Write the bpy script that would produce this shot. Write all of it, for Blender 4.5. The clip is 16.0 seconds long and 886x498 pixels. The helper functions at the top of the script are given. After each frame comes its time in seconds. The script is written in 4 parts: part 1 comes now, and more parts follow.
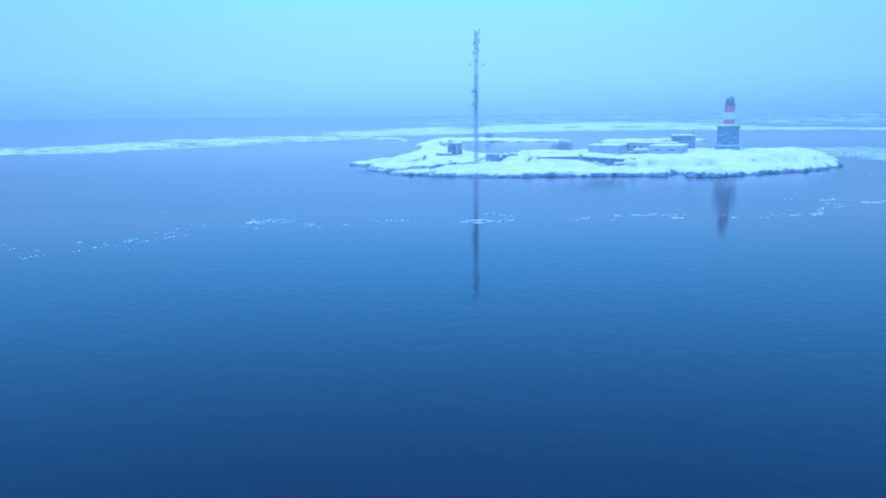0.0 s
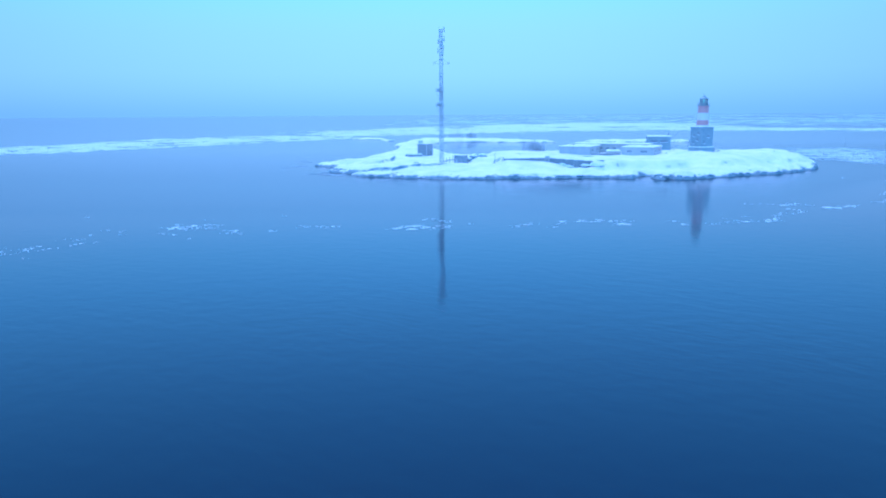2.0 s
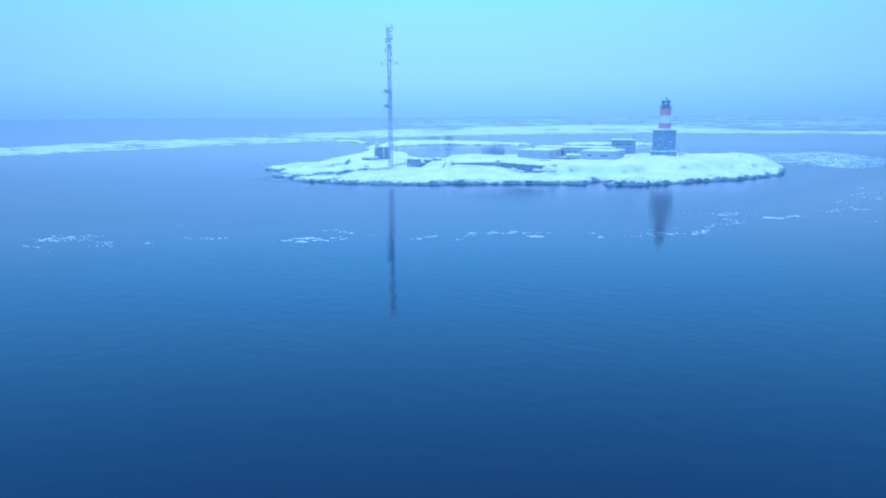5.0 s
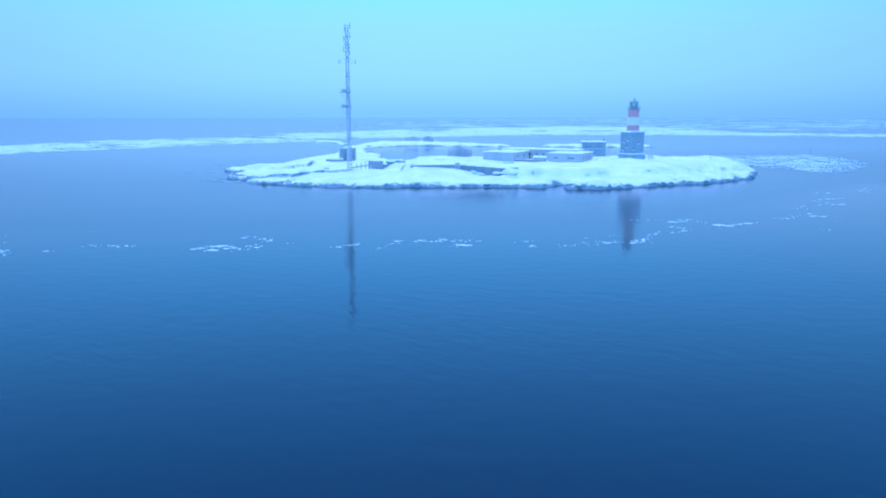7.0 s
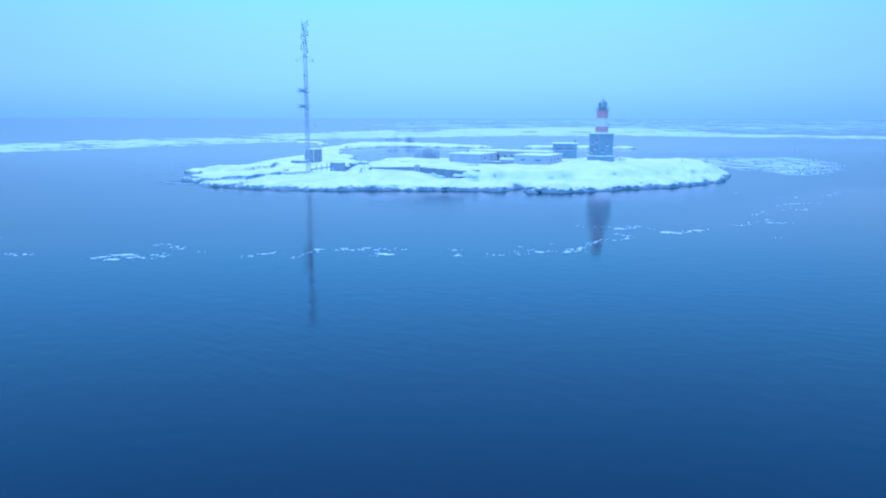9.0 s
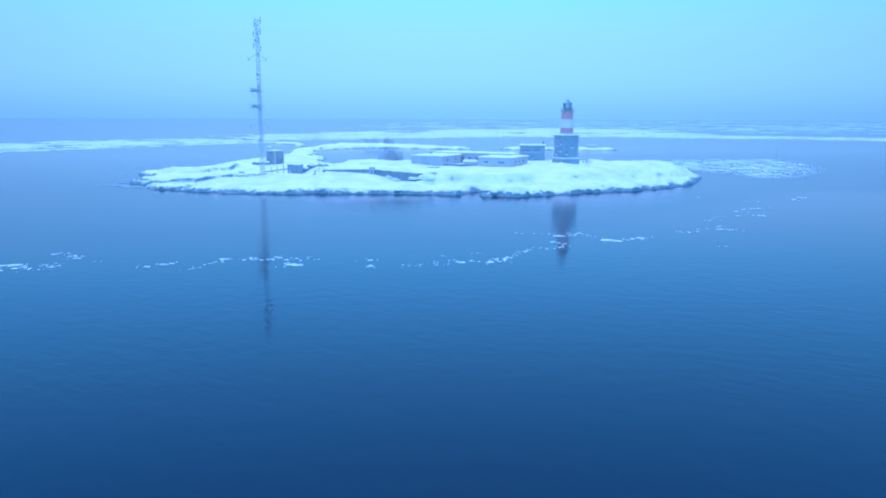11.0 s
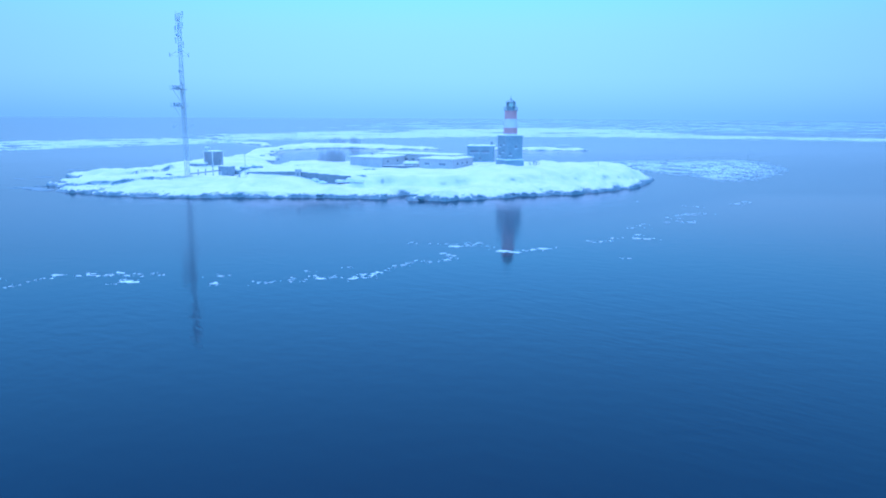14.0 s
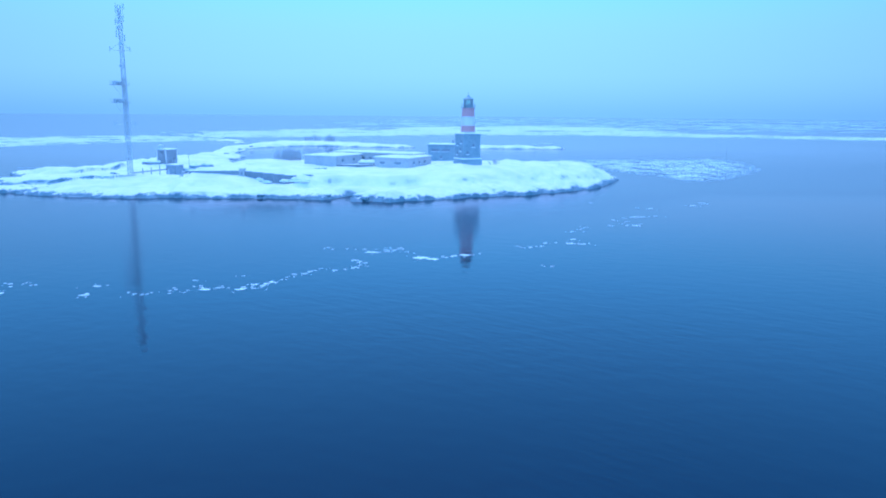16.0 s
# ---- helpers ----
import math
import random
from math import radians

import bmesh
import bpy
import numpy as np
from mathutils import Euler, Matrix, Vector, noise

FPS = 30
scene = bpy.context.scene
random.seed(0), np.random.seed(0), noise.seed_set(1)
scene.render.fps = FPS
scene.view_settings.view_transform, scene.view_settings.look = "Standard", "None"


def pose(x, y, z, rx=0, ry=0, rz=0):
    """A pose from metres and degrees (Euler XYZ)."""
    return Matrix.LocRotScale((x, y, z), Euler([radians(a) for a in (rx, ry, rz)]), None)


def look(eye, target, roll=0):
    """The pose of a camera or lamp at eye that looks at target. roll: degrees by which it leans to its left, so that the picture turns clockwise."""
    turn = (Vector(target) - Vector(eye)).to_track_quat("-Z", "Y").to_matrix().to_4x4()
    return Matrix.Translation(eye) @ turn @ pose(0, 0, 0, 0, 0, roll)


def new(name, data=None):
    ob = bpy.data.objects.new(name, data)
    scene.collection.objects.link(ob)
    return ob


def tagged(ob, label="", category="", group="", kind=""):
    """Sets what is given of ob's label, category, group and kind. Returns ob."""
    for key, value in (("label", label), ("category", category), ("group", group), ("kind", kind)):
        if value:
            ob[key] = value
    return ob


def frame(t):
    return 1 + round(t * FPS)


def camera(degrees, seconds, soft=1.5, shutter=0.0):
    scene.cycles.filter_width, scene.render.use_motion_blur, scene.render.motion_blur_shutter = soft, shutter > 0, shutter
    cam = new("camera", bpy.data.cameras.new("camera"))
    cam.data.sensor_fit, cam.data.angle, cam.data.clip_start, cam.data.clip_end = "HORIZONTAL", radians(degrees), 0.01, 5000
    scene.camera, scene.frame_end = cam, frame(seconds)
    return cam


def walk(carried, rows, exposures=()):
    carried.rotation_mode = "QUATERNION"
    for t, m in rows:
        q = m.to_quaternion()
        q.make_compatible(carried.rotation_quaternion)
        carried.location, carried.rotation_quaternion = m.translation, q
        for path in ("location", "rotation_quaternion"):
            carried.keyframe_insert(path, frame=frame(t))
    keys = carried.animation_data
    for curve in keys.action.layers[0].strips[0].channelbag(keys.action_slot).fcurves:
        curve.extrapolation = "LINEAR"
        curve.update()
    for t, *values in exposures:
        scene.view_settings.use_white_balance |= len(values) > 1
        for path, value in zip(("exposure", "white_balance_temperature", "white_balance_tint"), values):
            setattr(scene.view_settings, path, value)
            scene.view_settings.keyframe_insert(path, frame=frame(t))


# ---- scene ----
cam = camera(63.23, 16.0, soft=1.9)
ROWS = [  # seconds, eye, heading, pitch, lean
    (0.0, -0.20, -0.14, 23.29, 0.000, -10.788, -0.485),
    (0.5, 3.22, 1.92, 23.29, -0.039, -10.795, -0.438),
    (1.0, 6.61, 4.00, 23.29, -0.097, -10.823, -0.389),
    (1.5, 9.97, 6.08, 23.29, -0.126, -10.858, -0.364),
    (2.0, 13.33, 8.18, 23.29, -0.130, -10.812, -0.347),
    (2.5, 16.69, 10.25, 23.29, -0.046, -10.772, -0.373),
    (3.0, 20.04, 12.29, 23.29, -0.131, -10.769, -0.335),
    (3.5, 23.44, 14.31, 23.29, -0.086, -10.769, -0.283),
    (4.0, 26.86, 16.33, 23.29, 0.000, -10.745, -0.287),
    (6.5, 43.65, 26.56, 23.29, -0.093, -10.620, -0.007),
    (7.0, 47.02, 28.57, 23.29, -0.261, -10.622, 0.044),
    (7.5, 50.40, 30.55, 23.29, -0.376, -10.638, 0.103),
    (8.0, 53.69, 32.58, 23.29, -0.425, -10.609, 0.170),
    (8.5, 56.97, 34.64, 23.29, -0.388, -10.592, 0.183),
    (11.0, 73.62, 44.85, 23.29, -0.659, -10.509, 0.286),
    (11.5, 77.00, 46.92, 23.29, -0.785, -10.567, 0.314),
    (12.0, 80.27, 48.89, 23.29, -0.818, -10.531, 0.332),
    (12.5, 83.56, 50.90, 23.29, -0.930, -10.554, 0.352),
    (13.0, 86.92, 52.96, 23.29, -0.946, -10.513, 0.336),
    (13.5, 90.26, 55.01, 23.29, -0.940, -10.504, 0.306),
    (14.0, 93.59, 57.06, 23.29, -1.066, -10.538, 0.338),
    (14.5, 96.96, 59.06, 23.29, -1.093, -10.537, 0.365),
    (15.0, 100.23, 60.99, 23.29, -1.286, -10.619, 0.413),
    (15.5, 103.55, 62.98, 23.29, -1.304, -10.673, 0.377),
    (16.0, 106.95, 65.00, 23.29, -1.508, -10.713, 0.495),
]


def aim(x, y, z, heading, pitch, lean):
    a, b = radians(heading), radians(pitch)
    way = Vector((-math.sin(a) * math.cos(b), math.cos(a) * math.cos(b), math.sin(b)))
    return look((x, y, z), Vector((x, y, z)) + way * 100, lean)


walk(cam, [(t, aim(*row)) for t, *row in ROWS], exposures=[(0.0, 0.0, 3600, 10), (16.0, 0.0, 3600, 10)])

# ---- light ----
world = bpy.data.worlds.new("overcast_sky")
scene.world = world
world.use_nodes = True
wn, wl = world.node_tree.nodes, world.node_tree.links
wn.clear()
w_out = wn.new("ShaderNodeOutputWorld")
w_add = wn.new("ShaderNodeAddShader")
w_fog = wn.new("ShaderNodeBackground")
w_sky = wn.new("ShaderNodeBackground")
w_co = wn.new("ShaderNodeTexCoord")
w_sep = wn.new("ShaderNodeSeparateXYZ")
w_ramp = wn.new("ShaderNodeValToRGB")
w_nish = wn.new("ShaderNodeTexSky")
w_nish.sky_type = "NISHITA"
w_nish.sun_disc = False
w_nish.sun_elevation, w_nish.sun_rotation = radians(55), radians(-7)
w_fog.inputs[1].default_value = 1.0
w_sky.inputs[1].default_value = 0.01
ramp = w_ramp.color_ramp
ramp.interpolation = "B_SPLINE"
STOPS = [(0.0, (0.375, 0.465, 0.49)), (0.025, (0.46, 0.535, 0.54)), (0.05, (0.52, 0.58, 0.57)), (0.10, (0.565, 0.625, 0.59)), (0.135, (0.57, 0.67, 0.645)), (0.18, (0.505, 0.725, 0.725)),
         (0.24, (0.50, 0.77, 0.83)), (0.42, (0.48, 0.71, 0.81)), (0.56, (0.55, 0.71, 0.79)), (0.72, (0.80, 0.79, 0.79)), (1.0, (0.97, 0.86, 0.83))]
while len(ramp.elements) < len(STOPS):
    ramp.elements.new(0.5)
for el, (at, col) in zip(ramp.elements, STOPS):
    el.position, el.color = at, (*col, 1)
wl.new(w_co.outputs["Generated"], w_sep.inputs[0])
wl.new(w_sep.outputs["Z"], w_ramp.inputs[0])
# a little brighter toward the veiled sun; brighter still behind, added to fill near walls
w_dot = wn.new("ShaderNodeVectorMath")
w_dot.operation = "DOT_PRODUCT"
w_dot.inputs[1].default_value = (0.01, 0.99995, 0.0)
w_off = wn.new("ShaderNodeMath")
w_off.operation = "SUBTRACT"
w_off.inputs[1].default_value = 0.35
w_sq = wn.new("ShaderNodeMath")
w_sq.operation = "MULTIPLY"
w_gain = wn.new("ShaderNodeMath")
w_gain.operation = "MULTIPLY_ADD"
w_gain.inputs[1].default_value, w_gain.inputs[2].default_value = 1.1, 0.605
w_cap = wn.new("ShaderNodeMath")
w_cap.operation = "MINIMUM"
w_cap.inputs[1].default_value = 1.3
wl.new(w_co.outputs["Generated"], w_dot.inputs[0])
wl.new(w_dot.outputs["Value"], w_off.inputs[0])
wl.new(w_off.outputs[0], w_sq.inputs[0])
wl.new(w_off.outputs[0], w_sq.inputs[1])
wl.new(w_sq.outputs[0], w_gain.inputs[0])
wl.new(w_gain.outputs[0], w_cap.inputs[0])
wl.new(w_cap.outputs[0], w_fog.inputs[1])
wl.new(w_ramp.outputs[0], w_fog.inputs[0])
wl.new(w_nish.outputs[0], w_sky.inputs[0])
wl.new(w_fog.outputs[0], w_add.inputs[0])
wl.new(w_sky.outputs[0], w_add.inputs[1])
wl.new(w_add.outputs[0], w_out.inputs[0])

sun = new("sun", bpy.data.lights.new("sun", "SUN"))
sun.data.energy, sun.data.angle, sun.data.color = 1.45, radians(24), (1.0, 0.77, 0.68)
sun.matrix_basis = look((0, 0, 0), (0.08, -0.56, -0.825))


# ---- materials ----
def material(name, rough=0.7, metal=0.0):
    m = bpy.data.materials.new(name)
    m.use_nodes = True
    nt = m.node_tree
    b = nt.nodes["Principled BSDF"]
    b.inputs["Roughness"].default_value = rough
    b.inputs["Metallic"].default_value = metal
    return m, nt, b


def node(nt, kind, **values):
    n = nt.nodes.new(kind)
    for k, v in values.items():
        n.inputs[k].default_value = v
    return n


def ramp_node(nt, fac, stops):
    r = nt.nodes.new("ShaderNodeValToRGB")
    while len(r.color_ramp.elements) < len(stops):
        r.color_ramp.elements.new(0.5)
    for el, (at, col) in zip(r.color_ramp.elements, stops):
        el.position, el.color = at, (*col, 1)
    nt.links.new(fac, r.inputs[0])
    return r.outputs[0]


def mottled(name, dark, light, scale=1.0, rough=0.7, metal=0.0, bump=0.3, fine=8.0, stretch=(1, 1, 1)):
    """Two scales of noise between two colours, with fine relief."""
    m, nt, b = material(name, rough, metal)
    geo = nt.nodes.new("ShaderNodeNewGeometry")
    mp = node(nt, "ShaderNodeMapping", Scale=stretch)
    nt.links.new(geo.outputs["Position"], mp.inputs["Vector"])
    big = node(nt, "ShaderNodeTexNoise", Scale=scale, Detail=5.0, Roughness=0.6)
    small = node(nt, "ShaderNodeTexNoise", Scale=scale * fine, Detail=4.0)
    mix = nt.nodes.new("ShaderNodeMath")
    mix.operation = "MULTIPLY_ADD"
    mix.inputs[1].default_value = 0.4
    nt.links.new(mp.outputs[0], big.inputs["Vector"])
    nt.links.new(mp.outputs[0], small.inputs["Vector"])
    half = nt.nodes.new("ShaderNodeMath")
    half.operation = "MULTIPLY"
    half.inputs[1].default_value = 0.6
    nt.links.new(big.outputs["Fac"], half.inputs[0])
    nt.links.new(small.outputs["Fac"], mix.inputs[0])
    nt.links.new(half.outputs[0], mix.inputs[2])
    nt.links.new(ramp_node(nt, mix.outputs[0], [(0.33, dark), (0.67, light)]), b.inputs["Base Color"])
    bp = node(nt, "ShaderNodeBump", Strength=bump, Distance=0.05)
    nt.links.new(mix.outputs[0], bp.inputs["Height"])
    nt.links.new(bp.outputs[0], b.inputs["Normal"])
    return m


def water_material():
    m, nt, b = material("sea_water", 0.105)
    b.inputs["IOR"].default_value = 1.333
    geo = nt.nodes.new("ShaderNodeNewGeometry")
    big = node(nt, "ShaderNodeTexNoise", Scale=0.012, Detail=3.0)
    nt.links.new(geo.outputs["Position"], big.inputs["Vector"])
    nt.links.new(ramp_node(nt, big.outputs["Fac"], [(0.3, (0.0020, 0.011, 0.031)), (0.7, (0.0026, 0.014, 0.040))]), b.inputs["Base Color"])
    # low swell, and patches of short wind ripples whose crests run slantwise
    mp1 = node(nt, "ShaderNodeMapping", Scale=(2.6, 2.2, 1.0), Rotation=(0, 0, radians(-25)))
    mp2 = node(nt, "ShaderNodeMapping", Scale=(3.2, 0.9, 1.0), Rotation=(0, 0, radians(-40)))
    mp1.vector_type = mp2.vector_type = "TEXTURE"
    n1 = node(nt, "ShaderNodeTexNoise", Scale=1.0, Detail=2.0)
    n2 = node(nt, "ShaderNodeTexNoise", Scale=1.0, Detail=3.0, Roughness=0.55)
    for mp, n in ((mp1, n1), (mp2, n2)):
        nt.links.new(geo.outputs["Position"], mp.inputs[0])
        nt.links.new(mp.outputs[0], n.inputs["Vector"])
    gust = node(nt, "ShaderNodeTexNoise", Scale=0.03, Detail=3.0)
    nt.links.new(geo.outputs["Position"], gust.inputs["Vector"])
    much = nt.nodes.new("ShaderNodeMapRange")
    much.inputs[1].default_value, much.inputs[2].default_value = 0.42, 0.68
    much.inputs[3].default_value, much.inputs[4].default_value = 0.03, 0.26
    nt.links.new(gust.outputs["Fac"], much.inputs[0])
    b1 = node(nt, "ShaderNodeBump", Strength=0.13, Distance=0.2)
    b2 = node(nt, "ShaderNodeBump", Distance=0.10)
    nt.links.new(much.outputs[0], b2.inputs["Strength"])
    nt.links.new(n1.outputs["Fac"], b1.inputs["Height"])
    nt.links.new(n2.outputs["Fac"], b2.inputs["Height"])
    nt.links.new(b1.outputs[0], b2.inputs["Normal"])
    nt.links.new(b2.outputs[0], b.inputs["Normal"])
    # glassy water before the ice belt, which bends away to the east; finely ruffled water from the belt to the island
    at = nt.nodes.new("ShaderNodeSeparateXYZ")
    nt.links.new(geo.outputs["Position"], at.inputs[0])
    bend = nt.nodes.new("ShaderNodeMapRange")
    bend.inputs[1].default_value, bend.inputs[2].default_value = 84, 190
    bend.inputs[3].default_value, bend.inputs[4].default_value = 0.0, -100.0
    nt.links.new(at.outputs["X"], bend.inputs[0])
    past = nt.nodes.new("ShaderNodeMath")
    past.operation = "ADD"
    nt.links.new(at.outputs["Y"], past.inputs[0])
    nt.links.new(bend.outputs[0], past.inputs[1])
    share = nt.nodes.new("ShaderNodeMath")
    share.operation = "DIVIDE"
    share.inputs[1].default_value = 600.0
    nt.links.new(past.outputs[0], share.inputs[0])
    nt.links.new(ramp_node(nt, share.outputs[0], [(0.25, (0.05, 0.05, 0.05)), (0.30, (0.15, 0.15, 0.15)), (0.45, (0.155, 0.155, 0.155)), (0.75, (0.105, 0.105, 0.105))]), b.inputs["Roughness"])
    return m


def snowy_rock_material(name, washed):
    """Snow on what is gentle and high, bare wet granite where it is steep or washed by the sea."""
    m, nt, b = material(name, 0.75)
    geo = nt.nodes.new("ShaderNodeNewGeometry")
    sn = nt.nodes.new("ShaderNodeSeparateXYZ")
    sp = nt.nodes.new("ShaderNodeSeparateXYZ")
    nt.links.new(geo.outputs["Normal"], sn.inputs[0])
    nt.links.new(geo.outputs["Position"], sp.inputs[0])
    nz = node(nt, "ShaderNodeTexNoise", Scale=0.35, Detail=6.0, Roughness=0.65)
    nt.links.new(geo.outputs["Position"], nz.inputs["Vector"])

    def math_node(op, a, c, d=None):
        k = nt.nodes.new("ShaderNodeMath")
        k.operation = op
        for i, v in enumerate((a, c, d)):
            if v is None:
                continue
            if isinstance(v, (int, float)):
                k.inputs[i].default_value = v
            else:
                nt.links.new(v, k.inputs[i])
        return k.outputs[0]

    slope = math_node("MULTIPLY_ADD", nz.outputs["Fac"], 0.18, sn.outputs["Z"])
    steep = nt.nodes.new("ShaderNodeMapRange")
    steep.interpolation_type = "SMOOTHSTEP"
    steep.inputs[1].default_value, steep.inputs[2].default_value = 0.67, 0.87
    nt.links.new(slope, steep.inputs[0])
    edge = node(nt, "ShaderNodeTexNoise", Scale=0.75, Detail=8.0, Roughness=0.68)
    nt.links.new(geo.outputs["Position"], edge.inputs["Vector"])
    reach = node(nt, "ShaderNodeTexNoise", Scale=0.11, Detail=2.0)
    nt.links.new(geo.outputs["Position"], reach.inputs["Vector"])
    level = math_node("MULTIPLY_ADD", edge.outputs["Fac"], 2.8, sp.outputs["Z"])
    level = math_node("ADD", level, math_node("MULTIPLY_ADD", reach.outputs["Fac"], 2.6, -1.3))
    high = nt.nodes.new("ShaderNodeMapRange")
    high.interpolation_type = "SMOOTHSTEP"
    high.inputs[1].default_value, high.inputs[2].default_value = washed, washed + 0.5
    nt.links.new(level, high.inputs[0])
    cover = math_node("MULTIPLY", steep.outputs[0], high.outputs[0])
    rock = ramp_node(nt, nz.outputs["Fac"], [(0.3, (0.14, 0.20, 0.24)), (0.7, (0.29, 0.37, 0.42))])
    fine = node(nt, "ShaderNodeTexNoise", Scale=0.12, Detail=5.0)
    nt.links.new(geo.outputs["Position"], fine.inputs["Vector"])
    snow = ramp_node(nt, fine.outputs["Fac"], [(0.34, (0.73, 0.77, 0.80)), (0.58, (0.88, 0.89, 0.90))])
    mix = nt.nodes.new("ShaderNodeMix")
    mix.data_type = "RGBA"
    nt.links.new(cover, mix.inputs["Factor"])
    nt.links.new(rock, mix.inputs["A"])
    nt.links.new(snow, mix.inputs["B"])
    nt.links.new(mix.outputs["Result"], b.inputs["Base Color"])
    bp = node(nt, "ShaderNodeBump", Strength=0.8, Distance=0.4)
    nt.links.new(nz.outputs["Fac"], bp.inputs["Height"])
    nt.links.new(bp.outputs[0], b.inputs["Normal"])
    return m


SEA = water_material()
SHORE = snowy_rock_material("snowy_rock", 1.95)
LOW_SHORE = snowy_rock_material("snowy_spit", 1.50)
SNOW = mottled("snow", (0.80, 0.83, 0.85), (0.90, 0.91, 0.92), 0.4, 0.8, bump=0.4)
ICE = mottled("snowy_ice", (0.75, 0.83, 0.86), (0.87, 0.91, 0.93), 0.25, 0.6, bump=0.3)
ROCK = mottled("wet_granite", (0.17, 0.23, 0.27), (0.31, 0.38, 0.43), 0.5, 0.6, bump=0.6)
STONE = mottled("frosted_granite_block", (0.27, 0.33, 0.37), (0.40, 0.46, 0.49), 0.5, 0.8)
CONCRETE = mottled("frosted_concrete", (0.46, 0.47, 0.47), (0.61, 0.61, 0.60), 0.3, 0.85, stretch=(1, 1, 0.4))
DARK_WALL = mottled("dark_retaining_wall", (0.23, 0.26, 0.29), (0.37, 0.39, 0.41), 0.4, 0.85, stretch=(1, 1, 0.4))
SHEET = mottled("grey_corrugated_sheet", (0.53, 0.56, 0.60), (0.62, 0.65, 0.68), 0.5, 0.6, bump=0.15)
# fog tone of the farthest ice, put into its base colour
HAZED_ICE = mottled("hazed_far_ice", (0.50, 0.58, 0.62), (0.70, 0.76, 0.79), 0.12, 0.4, bump=0.3)
# dull brash ice; for drift and pack ice the dullness imitates fog
DULL_ICE = mottled("dull_hazed_ice", (0.63, 0.69, 0.73), (0.84, 0.87, 0.89), 0.12, 0.6, bump=0.3)
CABIN = mottled("grey_painted_panel", (0.27, 0.31, 0.35), (0.38, 0.42, 0.46), 0.5, 0.6, bump=0.1)
STEEL = mottled("galvanised_steel", (0.47, 0.51, 0.54), (0.68, 0.71, 0.73), 0.6, 0.7, 0.1, bump=0.1)
# paler steel for the mast top: fog haze put into the base colour
HAZED_STEEL = mottled("hazed_upper_steel", (0.60, 0.64, 0.67), (0.82, 0.84, 0.85), 0.6, 0.85, bump=0.3)
DARK_STEEL = mottled("frosted_dark_steel", (0.30, 0.33, 0.36), (0.50, 0.52, 0.54), 0.6, 0.55, 0.3, bump=0.1)
WHITE = mottled("white_paint", (0.68, 0.68, 0.67), (0.84, 0.84, 0.83), 0.4, 0.6, bump=0.1)
# red paint washed out to pink: distance haze put into the colour
RED = mottled("hazed_red_paint", (0.50, 0.30, 0.32), (0.62, 0.42, 0.43), 0.4, 0.6, bump=0.1)
GREEN = mottled("grey_green_copper", (0.24, 0.31, 0.34), (0.36, 0.43, 0.46), 0.5, 0.5, bump=0.1)
TWIG = mottled("pale_bare_twigs", (0.44, 0.47, 0.50), (0.60, 0.62, 0.65), 1.0, 0.9, bump=0.1)
PANE = mottled("frosted_window_glass", (0.22, 0.25, 0.29), (0.36, 0.39, 0.42), 0.3, 0.12, bump=0.0)
GLASS, g_nt, g_b = material("clear_glass", 0.02)
g_b.inputs["Transmission Weight"].default_value = 1.0
g_b.inputs["IOR"].default_value = 1.1
LENS, l_nt, l_b = material("fresnel_lens", 0.08)
l_b.inputs["Base Color"].default_value = (0.55, 0.75, 0.70, 1)
l_b.inputs["Metallic"].default_value = 0.3
l_b.inputs["Emission Color"].default_value = (0.7, 1.0, 0.7, 1)
l_b.inputs["Emission Strength"].default_value = 0.4


# ---- small builders ----
def mesh_of(name, bm, mat, smooth=False):
    me = bpy.data.meshes.new(name)
    bm.normal_update()
    bm.to_mesh(me)
    bm.free()
    me.materials.append(mat)
    if smooth:
        me.shade_smooth()
    return me


def part(name, bm, mat, parent, label="", smooth=False):
    ob = new(name, mesh_of(name, bm, mat, smooth))
    ob.parent = parent
    if label:
        tagged(ob, label)
    return ob


def thing(name, label, category, m=None, group="", kind=""):
    ob = new(name)
    if m is not None:
        ob.matrix_basis = m
    return tagged(ob, label, category, group, kind)


def box(bm, x0, x1, y0, y1, z0, z1, bevel=0.0):
    made = bmesh.ops.create_cube(bm, size=1, matrix=Matrix.Translation(((x0 + x1) / 2, (y0 + y1) / 2, (z0 + z1) / 2)) @ Matrix.Diagonal((x1 - x0, y1 - y0, z1 - z0, 1)))
    if bevel:
        edges = list({e for v in made["verts"] for e in v.link_edges})
        bmesh.ops.bevel(bm, geom=edges, offset=bevel, segments=2, affect="EDGES", profile=0.5)
    return bm


def bar(bm, a, b, r, sides=6, r2=None):
    a, b = Vector(a), Vector(b)
    d = b - a
    m = Matrix.Translation((a + b) / 2) @ d.to_track_quat("Z", "Y").to_matrix().to_4x4()
    bmesh.ops.create_cone(bm, cap_ends=True, segments=sides, radius1=r, radius2=r if r2 is None else r2, depth=d.length, matrix=m)
    return bm


def lathe(bm, rings, sides=32):
    """A turned form: rings of (height, radius) from bottom to top, capped."""
    loops = []
    for z, r in rings:
        loops.append([bm.verts.new((r * math.cos(6.28319 * k / sides), r * math.sin(6.28319 * k / sides), z)) for k in range(sides)])
    for lo, hi in zip(loops, loops[1:]):
        for k in range(sides):
            bm.faces.new((lo[k], lo[(k + 1) % sides], hi[(k + 1) % sides], hi[k]))
    bm.faces.new(loops[0][::-1])
    bm.faces.new(loops[-1])
    return bm


